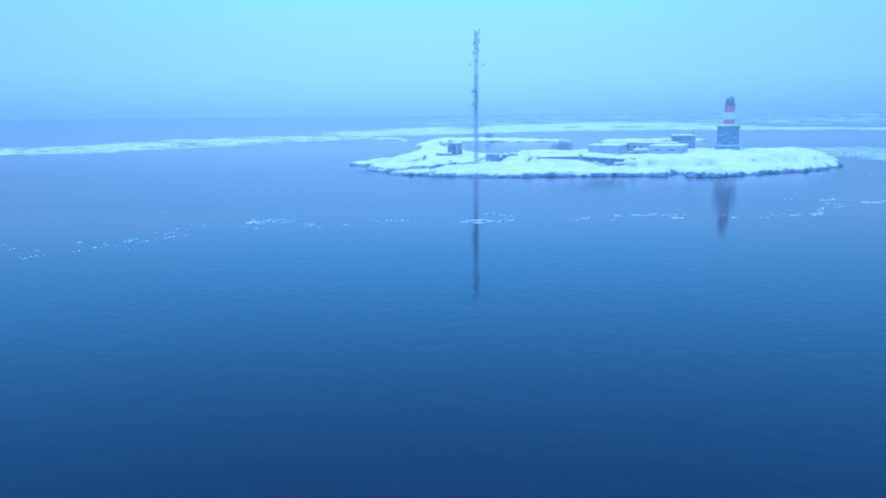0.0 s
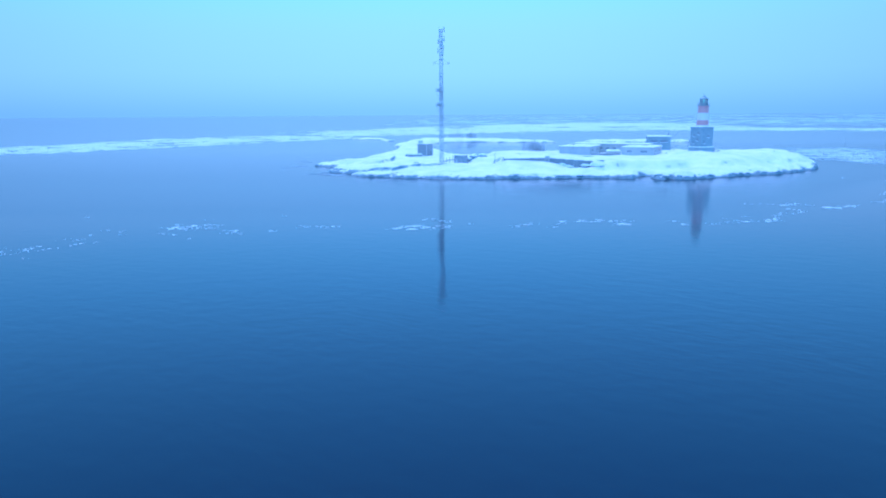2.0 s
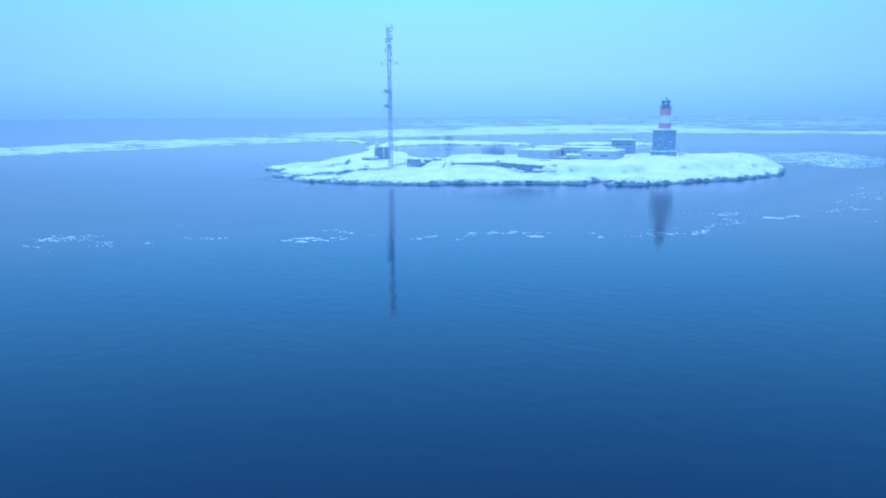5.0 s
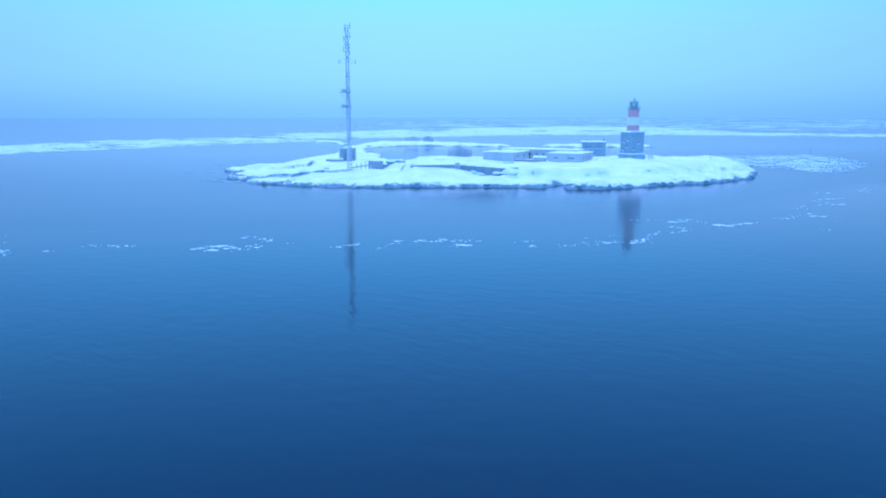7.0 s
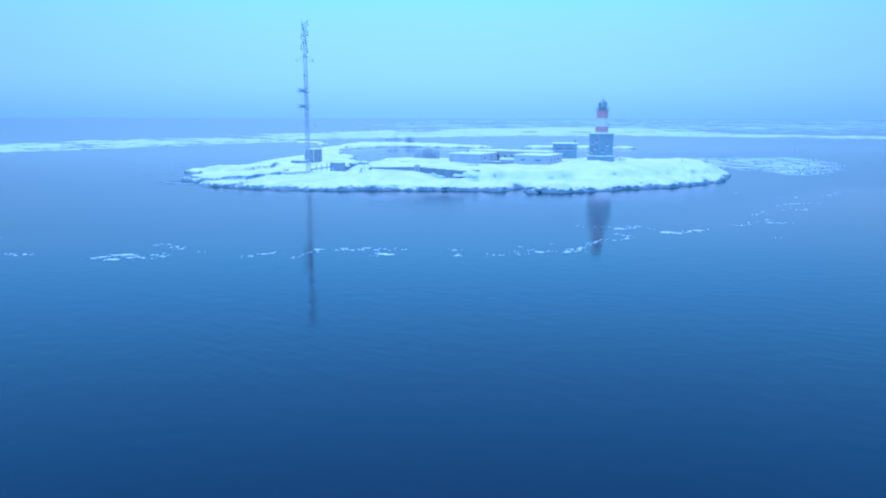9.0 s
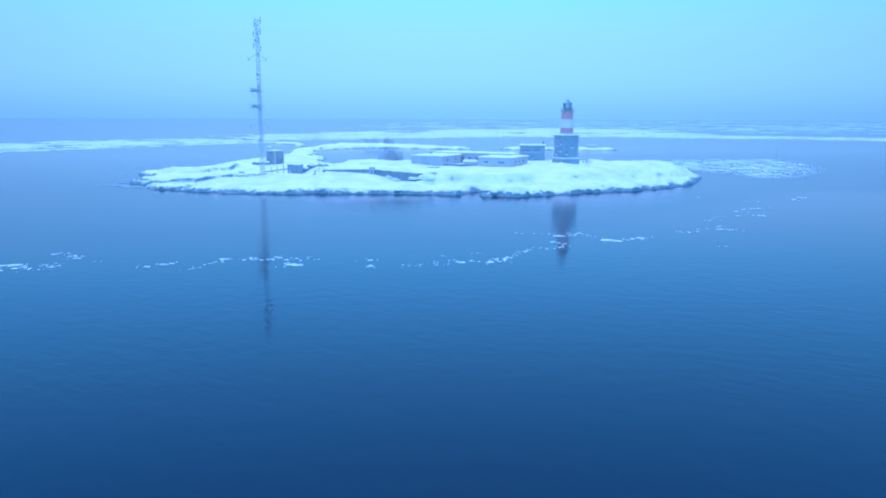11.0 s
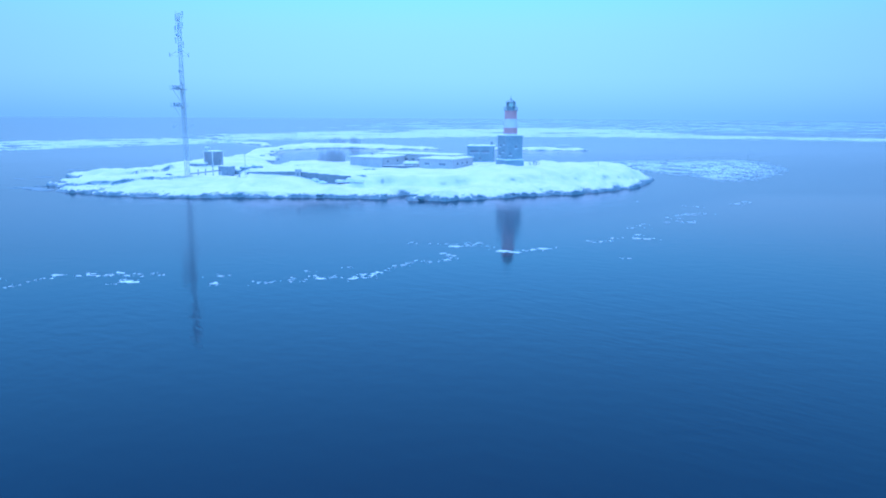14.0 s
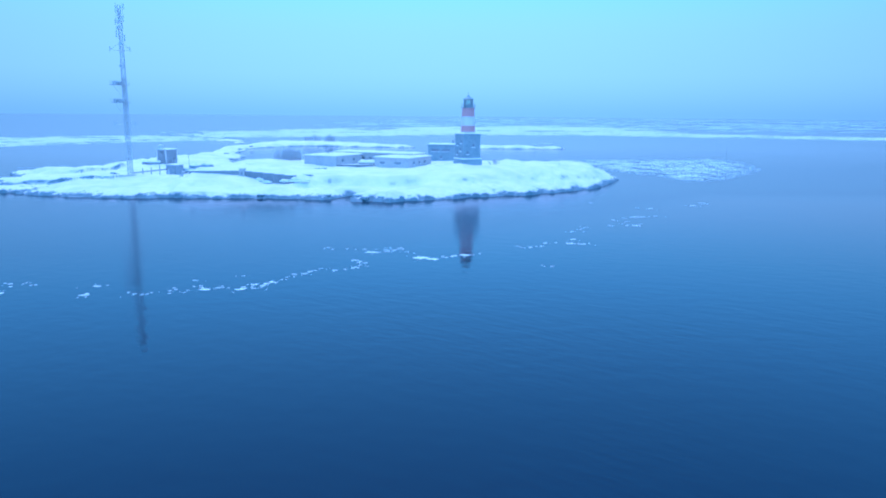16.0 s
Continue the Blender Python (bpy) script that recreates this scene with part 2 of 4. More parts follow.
def snow_cap(bm, x0, x1, y0, y1, z, h, seed=0, step=0.8):
    """A soft uneven layer of snow with rounded edges."""
    nx, ny = max(4, int((x1 - x0) / step)), max(4, int((y1 - y0) / step))
    rows = []
    for j in range(ny + 1):
        row = []
        for i in range(nx + 1):
            u, v = i / nx, j / ny
            x, y = x0 + (x1 - x0) * u, y0 + (y1 - y0) * v
            edge = min(u * (x1 - x0), (1 - u) * (x1 - x0), v * (y1 - y0), (1 - v) * (y1 - y0))
            full = min(1.0, 0.35 + edge / 0.7 * 0.65)
            n = noise.fractal(Vector((x * 0.35 + seed * 7.1, y * 0.35, seed)), 1.0, 2.0, 3)
            row.append(bm.verts.new((x, y, z + h * full * (1 + 0.45 * n))))
        rows.append(row)
    for j in range(ny):
        for i in range(nx):
            bm.faces.new((rows[j][i], rows[j][i + 1], rows[j + 1][i + 1], rows[j + 1][i]))
    rim = [*rows[0], *[r[-1] for r in rows[1:]], *rows[-1][-2::-1], *[r[0] for r in rows[-2:0:-1]]]
    low = [bm.verts.new((v.co.x, v.co.y, z)) for v in rim]
    for k in range(len(rim)):
        n = (k + 1) % len(rim)
        bm.faces.new((rim[k], low[k], low[n], rim[n]))
    bm.faces.new(low)
    bmesh.ops.recalc_face_normals(bm, faces=bm.faces)
    return bm


# ---- the sea ----
def sea():
    bm = bmesh.new()
    rings = [0, 60, 150, 300, 600, 1200, 2400, 4800]
    last = None
    for r in rings:
        if r == 0:
            last = [bm.verts.new((60, 200, 0))]
            continue
        ring = [bm.verts.new((60 + r * math.cos(6.28319 * k / 96), 200 + r * math.sin(6.28319 * k / 96), 0)) for k in range(96)]
        for k in range(96):
            n = (k + 1) % 96
            if len(last) == 1:
                bm.faces.new((last[0], ring[k], ring[n]))
            else:
                bm.faces.new((last[k], ring[k], ring[n], last[n]))
        last = ring
    tagged(new("water", mesh_of("water", bm, SEA)), "calm dark blue winter sea with faint ripples", "sea", kind="structure")


sea()

# ---- the island ----
OUTLINE = [(-21, 279), (-14, 273), (-4, 267), (12, 261), (29, 259), (44, 261), (59, 260), (74, 260), (82, 258), (90, 254), (98, 254), (105, 257), (113, 260), (121, 267), (130, 270), (139, 274), (148, 281), (156, 287), (165, 299), (173, 314), (177, 328), (176, 342), (164, 356), (142, 364), (122, 366), (100, 364), (78, 361), (58, 357), (40, 360), (26, 374), (18, 400), (8, 440), (-14, 425), (-18, 400), (-28, 352), (-40, 338), (-43, 329), (-36, 319.5), (-31.5, 315), (-30, 308), (-30, 300), (-30.5, 293), (-24, 286.5), (-18, 284.5)]
# soft heights of the ground: x, y, height, reach
WEST_MOUNDS = [
    (13.7, 296, 3.0, 9), (6, 351, 2.7, 14), (21, 311, 1.9, 7), (37, 284, 3.8, 6), (-20, 285, 1.9, 14), (-24, 297, 2.9, 6), (-30, 325, 2.3, 16), (0, 318, 2.6, 10), (44, 277, 5.0, 5), (53, 276, 4.5, 4), (51, 271, 3.6, 5), (60, 271, 2.8, 5), (67, 271, 2.3, 5), (80, 270, 2.1, 6), (95, 268, 2.0, 6), (106, 272, 2.6, 6),
]
EAST_MOUNDS = [
    (121, 300, 6.9, 10), (121, 282, 5.6, 8), (113, 268, 3.0, 6), (145, 303, 6.3, 12), (160, 314, 6.2, 9), (167, 328, 6.2, 9), (168, 342, 5.0, 9), (140, 332, 5.8, 14), (50, 342, 4.4, 10), (4, 395, 2.8, 20), (29, 319, 4.6, 5), (60, 297, 5.9, 6), (92, 261, 3.3, 4), (100, 262, 2.9, 4), (78, 266, 2.9, 4), (70, 265, 2.6, 4),
]


def inside(px, py, poly):
    """Distance from the outline, positive inside."""
    best, sign = np.full(px.shape, 1e9), np.zeros(px.shape, bool)
    for (x0, y0), (x1, y1) in zip(poly, poly[1:] + poly[:1]):
        dx, dy = x1 - x0, y1 - y0
        k = np.clip(((px - x0) * dx + (py - y0) * dy) / (dx * dx + dy * dy), 0, 1)
        best = np.minimum(best, np.hypot(px - x0 - k * dx, py - y0 - k * dy))
        if dy:
            sign ^= ((y0 > py) != (y1 > py)) & (px < dx * (py - y0) / dy + x0)
    return np.where(sign, best, -best)


def fractal(px, py, size, octaves, seed):
    return np.array([noise.fractal(Vector((x / size, y / size, seed)), 0.9, 2.1, octaves) for x, y in zip(px.ravel(), py.ravel())]).reshape(px.shape)


def gully(px, py, a, b, width, depth):
    dx, dy = b[0] - a[0], b[1] - a[1]
    k = np.clip(((px - a[0]) * dx + (py - a[1]) * dy) / (dx * dx + dy * dy), 0, 1)
    d = np.hypot(px - a[0] - k * dx, py - a[1] - k * dy)
    return depth * np.exp(-(d / width) ** 2)


def scarp(px, py, a, b, height, reach, soft=0.22):
    """A small rock step: the ground rises behind the line from a to b and falls off again slowly."""
    dx, dy = b[0] - a[0], b[1] - a[1]
    long = math.hypot(dx, dy)
    k = ((px - a[0]) * dx + (py - a[1]) * dy) / long
    off = (-(px - a[0]) * dy + (py - a[1]) * dx) / long + 0.8 * np.sin(k * 0.30) + 0.25 * np.sin(k * 1.1)
    ends = np.clip((k + 2) / 4, 0, 1) * np.clip((long + 2 - k) / 4, 0, 1)
    up = 0.65 / (1 + np.exp(-np.clip(off / soft, -30, 30))) * np.exp(-np.clip(off, 0, None) / reach)
    dip = 0.5 * np.exp(-np.clip(-off, 0, None) / 2.5) * (off < 0)
    return 1.5 * height * ends * (up - dip)


WALL_LINE = [(37, 281), (53, 279.6), (69.5, 275.0)]


def ground_height(px, py, rough):
    near = fractal(px, py, 5.0, 4, 3.7) * rough
    wide = fractal(px, py, 16.0, 4, 8.1)
    d = inside(px, py, OUTLINE) + 1.6 * near
    crag = fractal(px, py, 1.4, 3, 9.3)
    d += 0.75 * crag * np.exp(-np.abs(d) / 6)
    top, weight = np.full(px.shape, 2.0 * 0.02), np.full(px.shape, 0.02)
    for x, y, h, r in WEST_MOUNDS + EAST_MOUNDS:
        w = np.exp(-((px - x) ** 2 + (py - y) ** 2) / (r * r))
        top, weight = top + w * h, weight + w
    top = top / weight
    rise = np.clip(d / np.interp(px, [58, 72, 104, 130, 148, 166], [11, 6, 7, 19, 16, 12.5]), 0, 1)
    rise = rise * rise * (3 - 2 * rise)
    ledge = fractal(px, py, 9.0, 3, 4.4)
    lip = np.clip(1.15 + 0.9 * ledge, 0.45, 2.0) * (1 - np.exp(-np.clip(d, 0, None) / np.clip(1.3 + 0.9 * fractal(px, py, 6.0, 2, 1.9), 0.5, 3)))
    z = np.where(d > 0, lip + np.clip(top - 1.5, -0.3, None) * rise, d * 0.45)
    z += np.where(d > 0, 0.25 * wide + 0.45 * near * np.exp(-np.clip(d, 0, None) / 5) + 0.07 * near + 0.32 * fractal(px, py, 2.4, 3, 6.6) * np.exp(-np.clip(d, 0, None) / 6) + 0.3 * crag * np.exp(-np.clip(d, 0, None) / 2.5), 0)
    for a, b, height, reach, soft in (((-21, 286.5), (-6, 281.5), 1.5, 11, 0.4), ((-6, 281.5), (3, 287.5), 0.85, 10, 0.15), ((3, 287.5), (14, 297), 0.8, 9, 0.15), ((-21, 310), (-12, 316), 1.3, 14, 0.5), ((-12, 316), (-8, 345), 1.3, 14, 0.5),
                                      ((14, 300), (24, 306), 0.4, 6, 0.22), ((40, 319), (57, 312), 0.5, 6, 0.22), ((52, 301), (74, 305), 0.4, 7, 0.22), ((16, 372), (40, 380), 0.6, 10, 0.22)):
        z += scarp(px, py, a, b, height, reach, soft) * np.clip((d - 1) / 4, 0, 1)
    z -= gully(px, py, (83, 254), (87, 267), 2.7, 3.0) * (d > 0)
    return np.maximum(z, -2.5)


def yard(px, py, z):
    """Level ground held by the retaining wall, and by a steep snow bank east of it."""
    edge = np.interp(px, [36, 53, 69.5, 75, 82, 88, 97, 104, 110, 125], [282.4, 280.9, 276.3, 278.3, 280.5, 280, 279, 280, 288, 300])
    soft = np.interp(px, [68, 70, 76, 80, 85, 104, 112], [0.5, 3.4, 5.0, 5.4, 5.6, 5.6, 14])
    level = np.interp(px, [36, 53, 75, 95, 125], [5.0, 5.5, 4.9, 4.85, 6.0]) + 0.35 * fractal(px, py, 7.0, 3, 2.2)
    # snow banked against the foot of the wall
    front = np.interp(px, [34, 38, 45, 53, 59, 63, 66, 69, 72, 76, 79], [3.0, 5.6, 5.45, 5.0, 3.4, 2.6, 2.7, 3.1, 3.5, 3.8, 3.2]) - np.interp(px, [38, 53, 66, 74], [0.20, 0.19, 0.10, 0.24]) * np.clip(edge - py, 0, None)
    z = np.where((py < edge) & (px > 34) & (px < 79) & (py > 262), np.maximum(z, front + np.interp(px, [56, 62, 66, 76, 79], [0.12, 0.35, 0.9, 0.9, 0.3]) * fractal(px, py, 5.0, 3, 5.1)), z)
    s = np.clip((py - edge) / soft + 1, 0, 1)
    s = s * s * (3 - 2 * s) * np.clip((px - 35) / 3, 0, 1) * np.clip((128 - px) / 12, 0, 1) * np.clip((inside(px, py, OUTLINE) - 1) / 12, 0, 1)
    return z + (np.maximum(level, z) - z) * s


def island():
    xs, ys = np.arange(-56, 184, 0.48), np.concatenate([np.arange(246, 300, 0.36), np.arange(300, 450, 0.8)])
    px, py = np.meshgrid(xs, ys)
    near = inside(px, py, OUTLINE) > -9
    z = np.full(px.shape, -2.5)
    z[near] = yard(px[near], py[near], ground_height(px[near], py[near], 1.0))
    nx, ny = len(xs), len(ys)
    keep = z > -2.0
    verts = np.stack([px, py, z], -1).reshape(-1, 3)
    idx = np.arange(nx * ny).reshape(ny, nx)
    quad = np.stack([idx[:-1, :-1], idx[:-1, 1:], idx[1:, 1:], idx[1:, :-1]], -1).reshape(-1, 4)
    k = keep.ravel()
    quad = quad[k[quad].any(1)]
    used = np.unique(quad)
    remap = np.full(nx * ny, -1)
    remap[used] = np.arange(len(used))
    me = bpy.data.meshes.new("ground")
    me.from_pydata(verts[used].tolist(), [], remap[quad].tolist())
    me.materials.append(SHORE)
    me.shade_smooth()
    tagged(new("ground", me), "low snow-covered granite island with bare dark rock at the waterline", "island", kind="structure")


island()


def low_skerry(name, outline, height, step, label, x0, x1, y0, y1, bumps):
    xs, ys = np.arange(x0, x1, step), np.arange(y0, y1, step)
    px, py = np.meshgrid(xs, ys)
    n = fractal(px, py, 14.0, 4, 5.5)
    d = inside(px, py, outline) + 3.0 * n
    z = np.where(d > 0, height * (1 - np.exp(-np.clip(d, 0, None) / 4.0)) + bumps * n * np.clip(d / 6, 0, 1), d * 0.4)
    nx, ny = len(xs), len(ys)
    verts = np.stack([px, py, np.maximum(z, -2.5)], -1).reshape(-1, 3)
    idx = np.arange(nx * ny).reshape(ny, nx)
    quad = np.stack([idx[:-1, :-1], idx[:-1, 1:], idx[1:, 1:], idx[1:, :-1]], -1).reshape(-1, 4)
    k = (z > -2.0).ravel()
    quad = quad[k[quad].any(1)]
    used = np.unique(quad)
    remap = np.full(nx * ny, -1)
    remap[used] = np.arange(len(used))
    me = bpy.data.meshes.new(name)
    me.from_pydata(verts[used].tolist(), [], remap[quad].tolist())
    me.materials.append(LOW_SHORE)
    me.shade_smooth()
    tagged(new(name, me), label, "skerry", kind="structure")


low_skerry("ground_neck", [(18, 418), (9, 450), (-1, 490), (-4, 530), (7, 551), (25, 566), (45, 566), (70, 557), (103, 556), (84, 573), (38, 612), (15, 622), (-5, 608), (-13, 560), (-18, 520), (-12, 465), (-16, 415)], 2.4, 2.5,
           "snow-covered spit curling round a sheltered lagoon", -40, 130, 395, 645, 0.5)
low_skerry("ground_bar", [(118, 556), (150, 549), (204, 549), (196, 558), (165, 570), (132, 570)], 2.2, 1.5, "long low snow-covered sand bar", 105, 220, 540, 580, 0.4)
low_skerry("ground_islet", [(-66, 650), (-45, 632), (-30, 594), (-22, 596), (-35, 640), (-55, 664)], 1.5, 2.0, "thin icy islet barely above the sea", -85, 0, 580, 680, 0.3)


# ---- lighthouse ----
def lighthouse():
    th = thing("lighthouse", "red and white banded lighthouse on a square grey granite base", "lighthouse", pose(121.4, 309.2, 6.2, 0, 0, 24))
    s = 3.15
    part("plinth", box(bmesh.new(), -s - 0.45, s + 0.45, -s - 0.45, s + 0.45, 0, 1.9, 0.06), STONE, th, "granite plinth")
    part("base", box(bmesh.new(), -s, s, -s, s, 1.9, 9.8, 0.05), STONE, th, "square granite block base")
    part("cornice", box(bmesh.new(), -s - 0.18, s + 0.18, -s - 0.18, s + 0.18, 9.8, 10.25, 0.08), STONE, th)
    part("plinth_snow", snow_cap(bmesh.new(), -s - 0.42, s + 0.42, -s - 0.42, s + 0.42, 1.9, 0.55, 3, 0.3), SNOW, th, "snow on the plinth ledge")
    part("roof_snow", snow_cap(bmesh.new(), -s - 0.24, s + 0.24, -s - 0.24, s + 0.24, 10.25, 0.42, 4, 0.4), SNOW, th)
    part("collar", lathe(bmesh.new(), [(10.3, 2.55), (11.0, 2.5)]), WHITE, th)
    part("lower_band", lathe(bmesh.new(), [(11.0, 2.42), (12.95, 2.3)]), RED, th, "red painted band")
    part("middle_band", lathe(bmesh.new(), [(12.95, 2.3), (16.0, 2.14)]), WHITE, th, "white painted band")
    part("upper_band", lathe(bmesh.new(), [(16.0, 2.14), (18.3, 2.02), (18.7, 2.2)]), RED, th, "red painted band")
    part("gallery", lathe(bmesh.new(), [(18.7, 2.4), (18.95, 2.4)]), DARK_STEEL, th)
    rail = bmesh.new()
    for k in range(20):
        a = 6.28319 * k / 20
        bar(rail, (2.3 * math.cos(a), 2.3 * math.sin(a), 18.95), (2.3 * math.cos(a), 2.3 * math.sin(a), 20.0), 0.035, 5)
    for h in (19.3, 19.65, 20.0):
        for k in range(20):
            a, b = 6.28319 * k / 20, 6.28319 * (k + 1) / 20
            bar(rail, (2.3 * math.cos(a), 2.3 * math.sin(a), h), (2.3 * math.cos(b), 2.3 * math.sin(b), h), 0.03, 5)
    part("railing", rail, DARK_STEEL, th)
    part("lantern_wall", lathe(bmesh.new(), [(18.95, 1.55), (19.8, 1.55), (19.85, 1.6)]), GREEN, th)
    glass = part("lantern_glass", lathe(bmesh.new(), [(19.85, 1.45), (21.5, 1.45)], 12), GLASS, th, "glazed lantern room")
    glass.visible_shadow = False
    bars = bmesh.new()
    for k in range(12):
        a = 6.28319 * k / 12
        bar(bars, (1.48 * math.cos(a), 1.48 * math.sin(a), 19.85), (1.48 * math.cos(a), 1.48 * math.sin(a), 21.5), 0.11, 5)
        b = 6.28319 * (k + 1) / 12
        for h in (20.35, 20.95):
            bar(bars, (1.48 * math.cos(a), 1.48 * math.sin(a), h), (1.48 * math.cos(b), 1.48 * math.sin(b), h), 0.08, 5)
    part("glazing_bars", bars, GREEN, th)
    part("lamp_pedestal", lathe(bmesh.new(), [(18.95, 0.5), (19.6, 0.45), (19.95, 0.3)], 12), DARK_STEEL, th)
    part("lens", lathe(bmesh.new(), [(19.95, 0.25), (20.2, 0.4), (20.7, 0.45), (21.15, 0.4), (21.4, 0.2)], 16), LENS, th, "beacon lens")
    part("lantern_roof", lathe(bmesh.new(), [(21.5, 1.7), (21.62, 1.7), (22.1, 1.1), (22.45, 0.4), (22.6, 0.3), (22.8, 0.32), (22.95, 0.1)]), GREEN, th, "green metal lantern roof")
    part("spire", bar(bmesh.new(), (0, 0, 22.9), (0, 0, 23.9), 0.07, 6), DARK_STEEL, th)
    # openings of the two seen faces, with small snowed sills
    for face, spots in ((0, ((0.5, 6.0), (-1.7, 3.6))), (3, ((-1.3, 3.4), (0.9, 4.6), (-1.0, 6.4), (1.4, 7.2)))):
        turn = pose(0, 0, 0, 0, 0, -90 if face else 0)
        for x, z in spots:
            b = box(bmesh.new(), x - 0.36, x + 0.36, -s - 0.03, -s + 0.1, z, z + 1.0)
            b.transform(turn)
            win = part("window", b, PANE, th)
            f = bmesh.new()
            box(f, x - 0.5, x + 0.5, -s - 0.10, -s + 0.05, z + 1.0, z + 1.15)
            box(f, x - 0.5, x - 0.36, -s - 0.07, -s + 0.05, z, z + 1.0)
            box(f, x + 0.36, x + 0.5, -s - 0.07, -s + 0.05, z, z + 1.0)
            f.transform(turn)
            part("frame", f, STONE, win)
            g = box(bmesh.new(), x - 0.6, x + 0.6, -s - 0.3, -s + 0.02, z - 0.22, z, 0.05)
            g.transform(turn)
            part("sill", g, SNOW, win, "snow-covered sill")
    return th


lighthouse()


# ---- buildings ----
def flat_house(name, label, m, w, d, h, windows, roof=0.55, wall=None, seed=1, foot=1.2):
    """A flat-roofed block: its front along x from 0 to w at y = 0."""
    wall = wall or CONCRETE
    th = thing(name, label, "building", m)
    part("wall", box(bmesh.new(), 0, w, 0, d, -foot, h, 0.04), wall, th)
    part("roof", box(bmesh.new(), -0.35, w + 0.35, -0.35, d + 0.35, h, h + roof * 0.45, 0.04), wall, th, "concrete roof slab")
    part("roof_snow", snow_cap(bmesh.new(), -0.32, w + 0.32, -0.32, d + 0.32, h + roof * 0.45, roof * 0.7, seed), SNOW, th, "thick snow on the flat roof")
    for side, at, z, ww, hh in windows:
        turn = pose(w, 0, 0, 0, 0, 90) if side else pose(0, 0, 0)
        b = box(bmesh.new(), at - ww / 2, at + ww / 2, -0.03, 0.12, z, z + hh)
        b.transform(turn)
        win = part("window", b, PANE, th)
        f = bmesh.new()
        box(f, at - ww / 2 - 0.1, at + ww / 2 + 0.1, -0.08, 0.1, z + hh, z + hh + 0.12)
        box(f, at - ww / 2 - 0.1, at - ww / 2, -0.08, 0.1, z, z + hh)
        box(f, at + ww / 2, at + ww / 2 + 0.1, -0.08, 0.1, z, z + hh)
        f.transform(turn)
        part("frame", f, wall, win)
        g = box(bmesh.new(), at - ww / 2 - 0.1, at + ww / 2 + 0.1, -0.2, 0.05, z - 0.14, z, 0.03)
        g.transform(turn)
        part("sill", g, SNOW, win, "snow-covered sill")
    return th


def roof_vents(house, z, spots):
    for x, y, w, h in spots:
        v = part("roof_vent", box(bmesh.new(), x - w / 2, x + w / 2, y - w / 2, y + w / 2, z, z + h, 0.03), DARK_STEEL, house, "dark sheet-metal roof vent")
        part("cowl", box(bmesh.new(), x - w * 0.65, x + w * 0.65, y - w * 0.65, y + w * 0.65, z + h, z + h + 0.12, 0.02), DARK_STEEL, v)


TURN = -27.5
flat_house("bunker_wing", "low grey concrete building wing with snow on its flat roof", pose(89.7, 314.0, 4.9, 0, 0, TURN), 13.2, 17, 3.0,
           [(0, 3.2, 1.0, 2.0, 0.9), (0, 9.2, 1.0, 2.6, 0.9), (1, 4, 1.1, 1.4, 0.9), (1, 8, 1.1, 1.4, 0.9), (1, 12, 1.1, 1.4, 0.9)], seed=1)
west_wing = flat_house("bunker_wing", "low grey concrete building wing with snow on its flat roof", pose(64.5, 321.4, 5.2, 0, 0, TURN), 13.5, 16.5, 2.8,
           [(1, 4, 1.0, 1.2, 0.9), (1, 11, 1.0, 1.2, 0.9)], seed=2)
flat_house("bunker_main", "long low concrete building linking two wings under snow", pose(73.5, 336.5, 5.2, 0, 0, TURN), 33, 8, 3.4,
           [(0, 12.5, 1.2, 1.4, 0.9), (0, 15.5, 1.2, 1.4, 0.9), (0, 18.5, 1.2, 1.4, 0.9)], seed=3)
tower_block = flat_house("pilot_house", "two-storey grey concrete block with a snow-edged flat roof", pose(108.2, 340.6, 5.0, 0, 0, -10), 10, 8, 6.2,
           [(0, 2.8, 3.9, 3.2, 1.0), (0, 7.0, 3.9, 3.2, 1.0), (0, 5.0, 1.2, 1.0, 1.2)], seed=4, roof=0.6, wall=STONE)
roof_vents(west_wing, 3.0, ((3.6, 9.6, 0.7, 0.9), (2.4, 10.4, 0.6, 0.7)))
roof_vents(tower_block, 6.4, ((9.2, 3.0, 0.9, 1.6), (2.5, 5.0, 0.5, 0.7)))
flat_house("courtyard_shed", "low concrete shelter under a deep bank of snow", pose(84.2, 315.6, 4.9, 0, 0, -6), 5.2, 4, 0.9, [], roof=1.0, seed=5)
flat_house("courtyard_wall", "low dark concrete wall closing a snowy courtyard", pose(77.0, 314.9, 4.4, 0, 0, -6), 12.2, 0.5, 1.0, [], roof=0.2, wall=DARK_WALL, seed=6)


